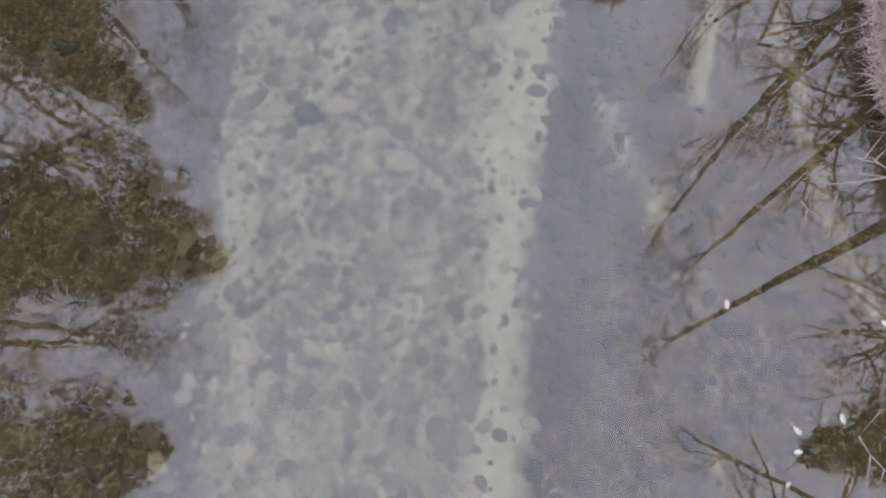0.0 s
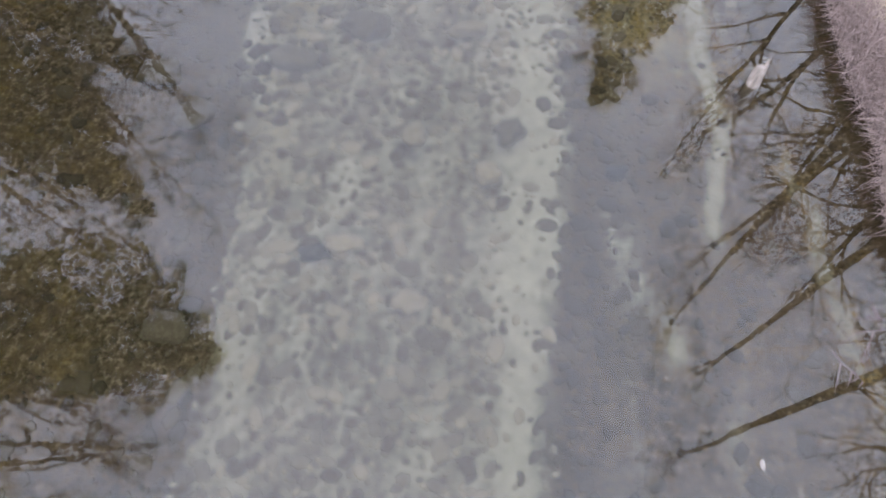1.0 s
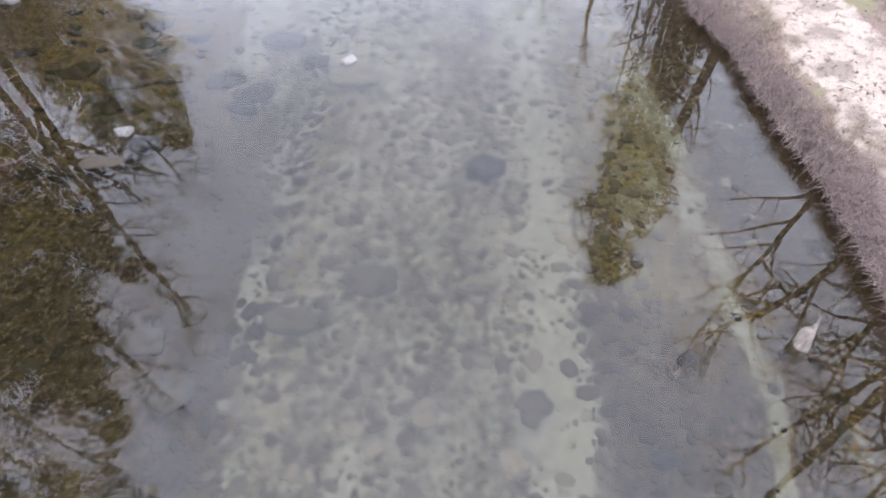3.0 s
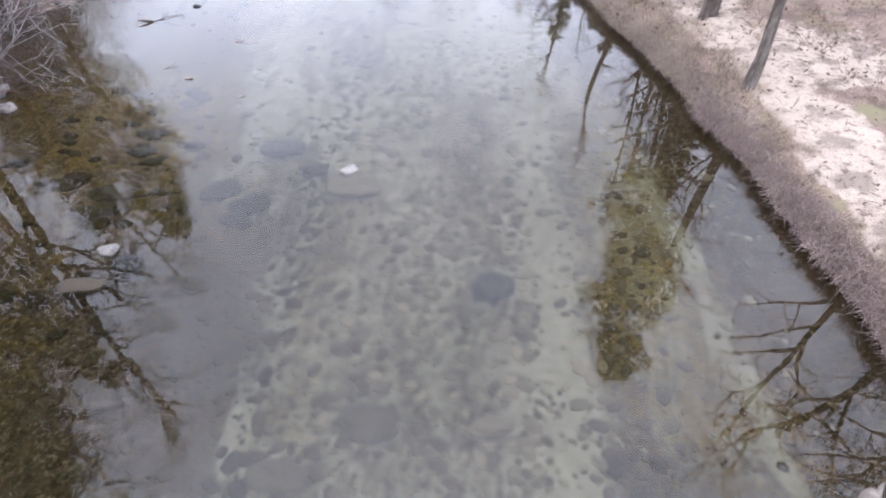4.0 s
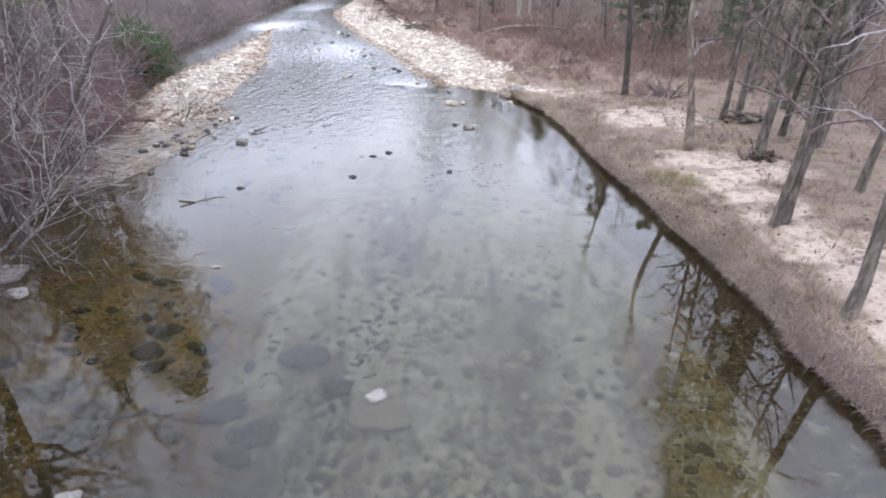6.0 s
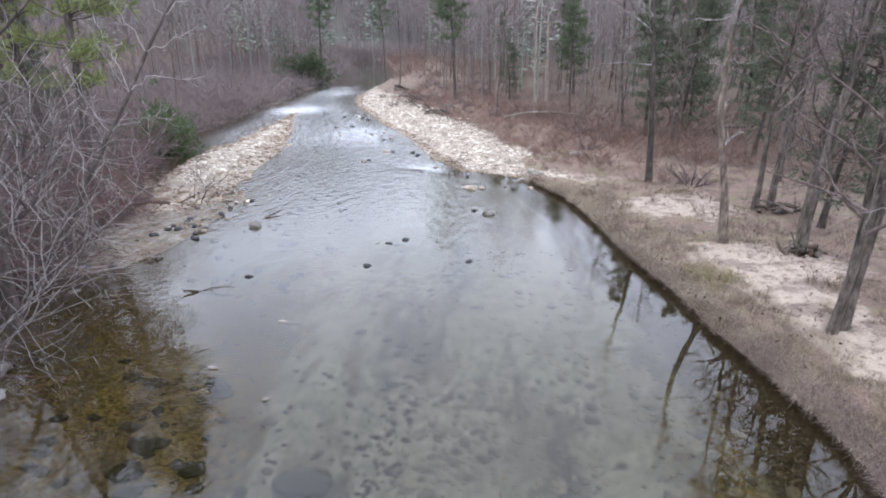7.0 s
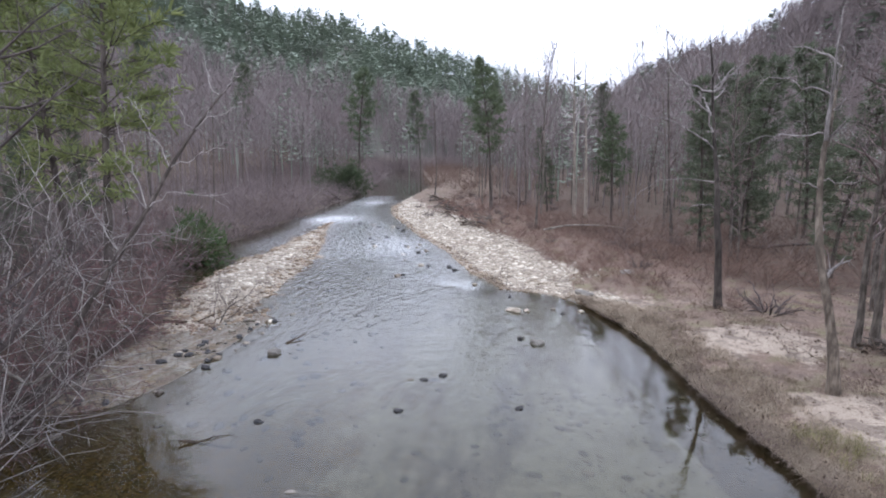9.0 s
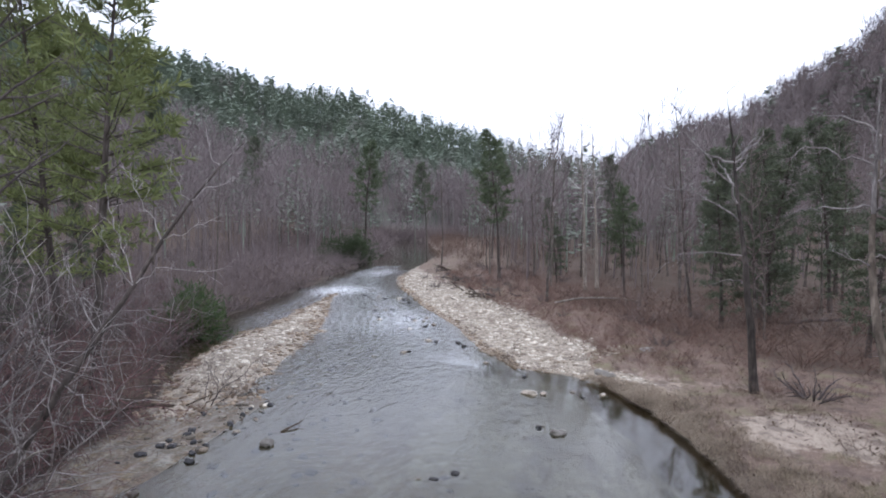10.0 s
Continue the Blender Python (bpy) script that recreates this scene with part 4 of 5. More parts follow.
for k in range(46):
    y = rng.uniform(40, 90)
    x = float(right_shore(np.array(y))) + (rng.uniform(8, 22) if y < 62 else rng.uniform(3, 20))
    copy_at((small_a, small_a, low_a)[rng.randrange(3)], at_ground(x, y, rng.random() * 360, 0.7 + 0.5 * rng.random()))

for x, y, s in ((8.3, 4.2, 1.1), (8.4, 1.8, 1.1), (8.6, 6.3, 1.0)):
    copy_at(low_a, at_ground(x, y, x * 90, s))

# the leaning tree over the thicket
tilted = thing("leaning_tree", "grey-barked leafless tree leaning out over the thicket", "tree", "trees of the valley")
t_form, c_form = Form(71), Form(72)
t_pts = t_form.path(Vector((0, 0, -0.3)), Vector((0.42, 0.2, 1.0)), 12.4, 9, 0.06, 0.0)
t_form.tube(t_pts, [0.11 * (1 - 0.09 * k) for k in range(10)], 8)
for k, turn, length, rise, end_rise in ((3, 200, 2.6, 50, 80), (4, 10, 2.2, 25, 0), (5, 185, 3.0, 60, 85), (5, 20, 2.8, 25, -10), (6, 170, 2.4, 50, 60), (7, 30, 1.6, 30, 30), (2, 190, 2.4, 30, 60), (3, 350, 1.9, -10, -60), (4, 190, 2.2, 60, 80), (6, 10, 2.0, 10, 20), (7, 200, 1.8, 40, 80), (8, 200, 1.3, 50, 80), (8, 10, 1.2, 40, 60), (3, 100, 2.0, 30, 50), (5, 280, 2.0, 40, 60)):
    c_form = Form(72 + k * 7 + turn)
    c_form.limb(t_pts[k], turn, length, rise, end_rise, 0.017)
    part("limb", c_form.mesh("limb", TWIG_SILVER), tilted)
part("trunk", t_form.mesh("trunk", BARK_DARK), tilted)
put(tilted, at_ground(-15.4, 20.6))

LAUREL_DEEP = make_leafy("deep_green_leaves", (0.05, 0.085, 0.036), (0.12, 0.165, 0.07), (0.075, 0.115, 0.05))
bush = leafy_bush(51, 1.7, "dark evergreen laurel bush at the water's edge", LAUREL_DEEP)
put(bush, at_ground(-24.4, 40.6, 0, 2.2))
LAUREL_DARK = make_leafy("dark_laurel_leaves", (0.045, 0.066, 0.034), (0.115, 0.145, 0.075), (0.07, 0.092, 0.05))
put(leafy_bush(55, 5.4, "large rounded dark evergreen bush at the bend", LAUREL_DARK, per=120), at_ground(-33.6, 88.6, 0))
for x, y, s in ((-26.2, 42.8, 1.9), (-30, 36, 1.0), (-38.5, 90, 1.6)):
    copy_at(bush, at_ground(x, y, rng.random() * 360, s))


# ---- far woods: joined ----
def far_bare(seed, fine=1.0):
    f = Form(seed)
    pts = stem(f, 1.0, 0.007 * (0.4 + 0.6 * fine), (0, 0), 0.03, 2, 3)
    rng = f.rng

    def sliver(q, e, w):
        side = (e - q).cross(Vector([rng.gauss(0, 1) for _ in range(3)])).normalized() * w
        b = len(f.v)
        f.v.extend([q - side, q + side, e])
        f.f.append((b, b + 1, b + 2))

    for k in range(22):
        t = 0.28 + 0.7 * (k + rng.random()) / 22
        p = Vector((0, 0, t))
        a = rng.random() * 6.283
        e = p + Vector((math.cos(a), math.sin(a), 1.3 + 1.7 * rng.random())).normalized() * (0.34 * (1.2 - 0.8 * t))
        sliver(p, e, 0.0034 * fine)
        for j in range(6):
            q = p.lerp(e, 0.3 + 0.7 * rng.random())
            sliver(q, q + (Vector([rng.gauss(0, 1) for _ in range(3)]).normalized() * 0.7 + Vector((0, 0, 0.9))) * (0.06 + 0.07 * rng.random()), 0.0032 * fine)
    return f


def far_pine(seed, tufts=76, fine=1.0):
    f = Form(seed)
    stem(f, 1.0, 0.012, (0, 0), 0.01, 2, 3)
    rng = f.rng
    low = 0.15 + 0.3 * rng.random()
    for k in range(tufts):
        t = low + (1 - low) * (k + rng.random()) / tufts
        a = rng.random() * 6.283
        u0 = (t - low) / (1 - low)
        ln = (0.19 * (1 - u0) ** 0.8 * min(1, 0.5 + u0 * 3) + 0.015) * (0.4 + 0.8 * rng.random())
        c = Vector((math.cos(a) * ln, math.sin(a) * ln, t + rng.gauss(0, 0.015)))
        u = Vector((math.cos(a + rng.gauss(0, 0.5)), math.sin(a), 0.3 * rng.random() - 0.05)).normalized() * (0.04 + 0.03 * rng.random()) * fine
        w = u.cross(Vector([rng.gauss(0, 0.5), rng.gauss(0, 0.5), 1])).normalized() * 0.022 * fine
        b = len(f.v)
        f.v += [c - u * 0.8, c + w, c + u, c - w]
        f.f.append((b, b + 1, b + 2, b + 3))
    return f


def triangles(form):
    tri = []
    for q in form.f:
        tri += [q] if len(q) == 3 else [(q[0], q[1], q[2]), (q[0], q[2], q[3])]
    return np.array([tuple(v) for v in form.v]), np.array(tri)


def joined(name, forms, places, material, label, category, seed):
    r = np.random.default_rng(seed)
    vs, fs, base = [], [], 0
    for x, y, z, tall, wide in places:
        v, f = forms[r.integers(len(forms))]
        a = r.random() * 6.283
        c, s = math.cos(a), math.sin(a)
        vs.append(np.column_stack([(v[:, 0] * c - v[:, 1] * s) * wide + x, (v[:, 0] * s + v[:, 1] * c) * wide + y, v[:, 2] * tall + z]))
        fs.append(f + base)
        base += len(v)
    co, tri = np.concatenate(vs), np.concatenate(fs)
    me = bpy.data.meshes.new(name)
    me.vertices.add(len(co))
    me.vertices.foreach_set("co", co.ravel())
    me.loops.add(tri.size)
    me.loops.foreach_set("vertex_index", tri.ravel().astype(np.int32))
    me.polygons.add(len(tri))
    me.polygons.foreach_set("loop_start", np.arange(0, tri.size, 3))
    me.update()
    me.materials.append(material)
    return tagged(new(name, me), label, category, kind="stuff")


def wood_places(count, seed, pine):
    r = np.random.default_rng(seed)
    out = []
    while len(out) < count:
        n = 4000
        a = np.where(r.random(n) < 0.9, r.uniform(-60, 42, n), r.uniform(-180, 180, n))
        crest = r.random(n) < 0.32
        d = np.where(crest, table(a, AZ, FAR) * r.uniform(0.82, 1.18, n), 42 + 440 * r.random(n) ** 0.72)
        x, y = EYE_X + d * np.sin(np.radians(a)), EYE_Y + d * np.cos(np.radians(a))
        dr, dl = x - right_shore(y), left_shore(y) - x
        far = table(a, AZ, FAR)
        u = d / far
        green = fractal(x, y, 60, 3, 77)
        share = np.where(a < 4, 0.18 + 1.25 * smooth((u - 0.5) / 0.25), 0.2) * (0.35 + 1.3 * green)
        ok = ((np.maximum(dr, dl) > 6) | (y > 175)) & ~((dr > 0) & ((d < 52) | (dr < 14))) & (u < 1.22) & ((r.random(n) < share) == pine)
        x, y = x[ok], y[ok]
        z = height(x, y)
        tall = r.uniform(11, 17, len(x)) * (1 + 0.4 * smooth((d[ok] - 150) / 80))
        wide = tall * r.uniform(0.85, 1.4, len(x))
        out += list(zip(x, y, z - 0.3, tall, wide))
    return out[:count]


def split_far(places, limit):
    """The places nearer to the walk's end than the limit, and the rest."""
    near = [p for p in places if math.hypot(p[0] - EYE_X, p[1] - EYE_Y) < limit]
    return near, [p for p in places if math.hypot(p[0] - EYE_X, p[1] - EYE_Y) >= limit]


bare_near, bare_far = split_far(wood_places(3700, 1, False), 150)
pine_near, pine_far = split_far(wood_places(3600, 2, True), 150)
joined("bare_woods", [triangles(far_bare(200 + k)) for k in range(6)], bare_far, WOODS_BARE, "leafless mauve-grey hardwood forest on the hillsides", "forest", 1)
joined("valley_woods", [triangles(far_bare(230 + k, 0.5)) for k in range(6)], bare_near, WOODS_BARE, "slender leafless hardwoods along the valley floor", "forest", 21)
joined("pine_woods", [triangles(far_pine(300 + k)) for k in range(5)], pine_far, WOODS_PINE, "green pines among the hillside forest, haze put into their pale colour", "forest", 2)
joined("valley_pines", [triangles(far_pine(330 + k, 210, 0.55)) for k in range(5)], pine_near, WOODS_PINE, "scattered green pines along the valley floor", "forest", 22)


# ---- undergrowth: joined brush ----
def brush(seed, count):
    f, r = Form(seed), random.Random(seed)
    for k in range(count):
        a, lean = r.random() * 6.283, 0.35 + 1.15 * r.random()
        out = Vector((math.cos(a) * lean, math.sin(a) * lean, 1)).normalized()
        p = Vector((r.gauss(0, 0.1), r.gauss(0, 0.1), -0.05))
        e = p + out * (0.6 + 0.6 * r.random())
        rows = [(p, e, 0.008)] + [(p.lerp(e, 0.4 + 0.5 * r.random()), None, 0.005) for _ in range(4)]
        for q, end, w in rows:
            end = end or q + (out + Vector([r.gauss(0, 0.6) for _ in range(3)])).normalized() * (0.2 + 0.25 * r.random())
            side = (end - q).cross(Vector([r.gauss(0, 1) for _ in range(3)])).normalized() * w
            b = len(f.v)
            f.v += [q - side, q + side, end]
            f.f.append((b, b + 1, b + 2))
    return f


brush_forms = [triangles(brush(800 + k, 9)) for k in range(6)]
r4 = np.random.default_rng(31)


def brush_places(count, side, y0, y1, near, far, lo, hi):
    y = r4.uniform(y0, y1, count)
    d = near + (far - near) * r4.random(count) ** 1.6
    x = right_shore(y) + d if side > 0 else left_shore(y) - d
    s = r4.uniform(lo, hi, count)
    return list(zip(x, y, height(x, y), s, s))


joined("undergrowth", brush_forms, brush_places(900, 1, 37, 110, 7.5, 40, 0.5, 1.5) + brush_places(700, 1, 5, 40, 3.5, 25, 0.2, 0.8) + brush_places(350, 1, 30, 60, 12, 36, 0.8, 2.6) + brush_places(260, 1, 100, 178, 1.0, 24, 1.5, 4.0) + brush_places(170, -1, 4, 33, 0.6, 14, 0.5, 1.6),
       BRUSH, "tangled leafless brown undergrowth of the banks", "undergrowth", 9)


bend = [(x, y, float(height(np.array([x]), np.array([y]))[0]) - 0.2, t, t) for x, y, t in zip(r4.uniform(-66, -34, 260), r4.uniform(178, 196, 260), r4.uniform(3, 6.5, 260))]
joined("grey_thicket", brush_forms, bend + brush_places(1500, -1, 33, 130, 0.1, 28, 0.8, 3.6) + brush_places(330, -1, 120, 178, 0.1, 24, 2.0, 5.0),
       BRUSH_GREY, "mauve-grey leafless thicket lining the far bank", "undergrowth", 19)
joined("russet_brush", brush_forms, brush_places(1000, 1, 38, 78, 6.2, 17, 0.3, 1.0) + brush_places(160, 1, 34, 46, 5.5, 10, 0.25, 0.7),
       BRUSH_RUST, "low russet brush behind the gravel bar", "undergrowth", 20)


# ---- dry grass ----
def clump(seed, blades, droop):
    f, r = Form(seed), random.Random(seed)
    for k in range(blades):
        a = r.random() * 6.283
        p = Vector((r.gauss(0, 0.25), r.gauss(0, 0.25), -0.05))
        out = Vector((math.cos(a), math.sin(a), 0))
        m = p + out * (0.2 + 0.5 * r.random()) + Vector((0, 0, 0.3 + 0.45 * r.random()))
        e = m + out * (0.35 + droop * r.random()) + Vector((r.gauss(0, 0.15), r.gauss(0, 0.15), 0.15 - droop * 0.8 * r.random()))
        side = Vector((-out.y, out.x, 0)) * 0.022
        b = len(f.v)
        f.v += [p - side, p + side, m + side * 0.7, m - side * 0.7, e]
        f.f += [(b, b + 1, b + 2, b + 3), (b + 3, b + 2, b + 4)]
    return f


grass_forms = [triangles(clump(600 + k, 11, 0.8)) for k in range(6)]
r3 = np.random.default_rng(12)


def grass_places(count, y0, y1, spread_, tall):
    out = []
    while len(out) < count:
        n = 3000
        y = r3.uniform(y0, y1, n)
        d = np.abs(r3.normal(0, spread_, n)) + 0.06
        x = right_shore(y) + d
        keep = (fractal(x, y, 1.1, 3, 41) > 0.36 + 0.14 * smooth(d / 1.5)) & ((fractal(x, y, 3.0, 4, 50) < 0.47) | (d < 1.1))
        x, y = x[keep], y[keep]
        z = height(x, y)
        h = tall * r3.uniform(0.45, 1.4, len(x))
        out += list(zip(x, y, z, h, h * 1.1))
    return out[:count]


def fringe_places(count, y0, y1, deep_):
    y = r3.uniform(y0, y1, count)
    d = -0.04 + deep_ * r3.random(count) ** 1.6
    edge = (fractal(right_shore(y) + d, y, 1.1, 3, 15) - 0.5) * 0.5
    x = right_shore(y) + d - edge
    h = r3.uniform(0.13, 0.3, count)
    return list(zip(x, y, np.maximum(height(x, y), 0.14), h, h * 1.25))


joined("bank_fringe", grass_forms, fringe_places(1900, 2.5, 20, 0.46) + fringe_places(500, 18, 28, 0.5), FRINGE, "mauve-brown dead grass and roots fringing the cut bank", "grass", 15)
joined("dry_grass", grass_forms, fringe_places(1700, 16, 36, 0.5) + fringe_places(1500, 16, 37, 1.7) + grass_places(350, 12, 36, 0.8, 0.22) + grass_places(1700, 4, 42, 4.0, 0.14) + grass_places(1900, 8, 42, 8.0, 0.18), DRY_GRASS, "matted dry brown grass along the cut bank", "grass", 5)
joined("green_grass", grass_forms, [(4.75 + r3.normal(0, 0.35), 23.4 + r3.normal(0, 0.5), 0.5, 0.3, 0.32) for k in range(40)], GREEN_GRASS, "patch of fresh yellow-green grass on the bank", "grass", 6)



def litter(seed):
    """Curled leaves and a few thin twigs lying about."""
    f, r = Form(seed), random.Random(seed)
    for k in range(14):
        p = Vector((r.gauss(0, 0.5), r.gauss(0, 0.5), 0.03 + 0.06 * r.random()))
        a = r.random() * 6.283
        d, w = Vector((math.cos(a), math.sin(a), r.gauss(0, 0.4))), Vector((-math.sin(a), math.cos(a), r.gauss(0, 0.5)))
        ln, wd = (0.042, 0.022) if k < 11 else (0.2, 0.008)
        b = len(f.v)
        f.v += [p - d * ln, p + w * wd, p + d * ln, p - w * wd]
        f.f.append((b, b + 1, b + 2, b + 3))
    return f


litter_forms = [triangles(litter(900 + k)) for k in range(6)]


def litter_places(count):
    y = r3.uniform(6, 60, count)
    d = 0.5 + 17 * r3.random(count) ** 1.2
    x = right_shore(y) + np.where(y > 36, d + 5, d)
    s = r3.uniform(0.7, 1.5, count)
    return list(zip(x, y, height(x, y), s, s))


joined("leaf_litter", litter_forms, litter_places(1000), LITTER, "scattered brown leaves and twigs on the sand", "leaf litter", 8)

# ---- stones ----
def dome(seed, sides=8):
    """A worn cobble, rounded above and cut off under the ground."""
    r = random.Random(seed)
    v, f = [], []
    sq = 0.7 + 0.3 * r.random()
    ph = r.random() * 6
    for ring, (z, w) in enumerate(((-0.35, 0.95), (0.1, 1.0), (0.42, 0.68))):
        for s in range(sides):
            a = 6.2832 * s / sides
            k = w * (1 + 0.16 * math.sin(2 * a + ph) + 0.08 * r.uniform(-1, 1))
            v.append((math.cos(a) * k, math.sin(a) * k * sq, z + 0.06 * r.uniform(-1, 1)))
    v.append((0.05, 0, 0.55))
    for ring in range(2):
        for s in range(sides):
            p, q = ring * sides + s, ring * sides + (s + 1) % sides
            f.append((p, q, q + sides, p + sides))
    for s in range(sides):
        f.append((2 * sides + s, 2 * sides + (s + 1) % sides, 3 * sides))
    return v, f


class Shape:
    def __init__(self, v, f):
        self.v, self.f = v, f


cobble_forms = [triangles(Shape(*dome(400 + k, 6))) for k in range(8)]
r2 = np.random.default_rng(8)


def scatter_stones(count, x_range, y_range, test, size):
    out = []
    while len(out) < count:
        n = 4000
        x, y = r2.uniform(*x_range, n), r2.uniform(*y_range, n)
        ok = test(x, y)
        x, y = x[ok], y[ok]
        s = size(len(x))
        z = height(x, y)
        out += [(a, b, c, d * 0.62, d) for a, b, c, d in zip(x, y, z, s)]
    return out[:count]


def in_bed(x, y):
    ok = np.minimum(right_shore(y) - x, x - left_shore(y)) > 0.3
    band = smooth((x + 4.4) / 1.3) * smooth((3.6 - x) / 1.6) * (1 - 0.93 * smooth(1.3 - np.abs(x - 1.33) / 0.42))
    return ok & (r2.random(len(x)) < (0.14 + 0.86 * band * smooth((fractal(x, y, 1.3, 3, 91) - 0.2) / 0.5) * 1.2) * (1 - 0.8 * smooth((y - 9) / 14)))


def on_bars(x, y):
    d = x - right_shore(y)
    right = (d > 0) & (d < bar_width(y) * (0.55 + 0.55 * fractal(x, y, 3, 3, 5) * r2.random(len(x)) ** 0.3 * 2)) & (y > 34.5) & (y < 80)
    return right | (island_width(x, y) > -0.9)


bed_sizes = lambda n: 0.022 + 0.038 * r2.random(n) + 0.13 * r2.random(n) ** 7
bed_stones = scatter_stones(10500, (-9, 5.5), (-3, 27), in_bed, bed_sizes)
near_stones = [s for s in bed_stones if -3.4 < s[0] < 1.8 and 1.2 < s[1] < 6.2]
near_stones = sorted(near_stones, key=lambda s: -s[4])[:300]
rest = [s for s in bed_stones if s not in near_stones]
side = [s[0] < -3.1 or (s[0] > 1.8 and s[1] < 7.5) for s in rest]
joined("bed_cobbles", cobble_forms, [s for s, out in zip(rest, side) if not out], COBBLE_WET, "rounded grey cobbles on the stream bed", "cobbles", 3)
joined("silted_cobbles", cobble_forms, [s for s, out in zip(rest, side) if out], COBBLE_SILT, "brown silted cobbles along the sides of the bed", "cobbles", 23)
bar_forms = [triangles(Shape(*dome(440 + k, 5))) for k in range(8)]
bar_sizes = lambda n: 0.035 + 0.06 * r2.random(n) + 0.14 * r2.random(n) ** 5
bar_stones = scatter_stones(9500, (-28, 8), (28, 90), on_bars, bar_sizes)
damp = [s[0] - right_shore(s[1]) < 0.9 and island_width(s[0], s[1]) < 1.15 + 0.6 * math.sin(s[1] * 1.7) for s in bar_stones]
joined("bar_cobbles", bar_forms, [s for s, wet in zip(bar_stones, damp) if not wet], COBBLE_DRY, "bleached cobbles of the gravel bars", "cobbles", 4)
joined("damp_cobbles", bar_forms, [s for s, wet in zip(bar_stones, damp) if wet], COBBLE_TAN, "damp tan cobbles along the edges of the bars", "cobbles", 14)


# ---- single rocks, wood and leaves ----
def boulder(seed, sx, sy, sz, material, name="rock", label="", rough=0.27):
    """A worn rock: a ball of many faces pushed about, flattened underneath."""
    bm = bmesh.new()
    bmesh.ops.create_icosphere(bm, subdivisions=3, radius=1.0)
    off = Vector((seed * 3.7, seed * 1.3, seed * 0.7))
    for v in bm.verts:
        n = noise.noise(v.co * 1.3 + off) * rough * 2 + noise.noise(v.co * 3.1 + off) * rough * 0.7
        q = v.co * (1 + n)
        for axis in (0, 1, 2):
            q[axis] = math.copysign(min(abs(q[axis]), 1.05 + 0.3 * n), q[axis])
        v.co = Vector((q.x * sx, q.y * sy, q.z * sz))
    me = bpy.data.meshes.new(name)
    bm.to_mesh(me)
    bm.free()
    me.shade_smooth()
    me.materials.append(material)
    return tagged(new(name, me), label, "rock", "rocks in the stream")


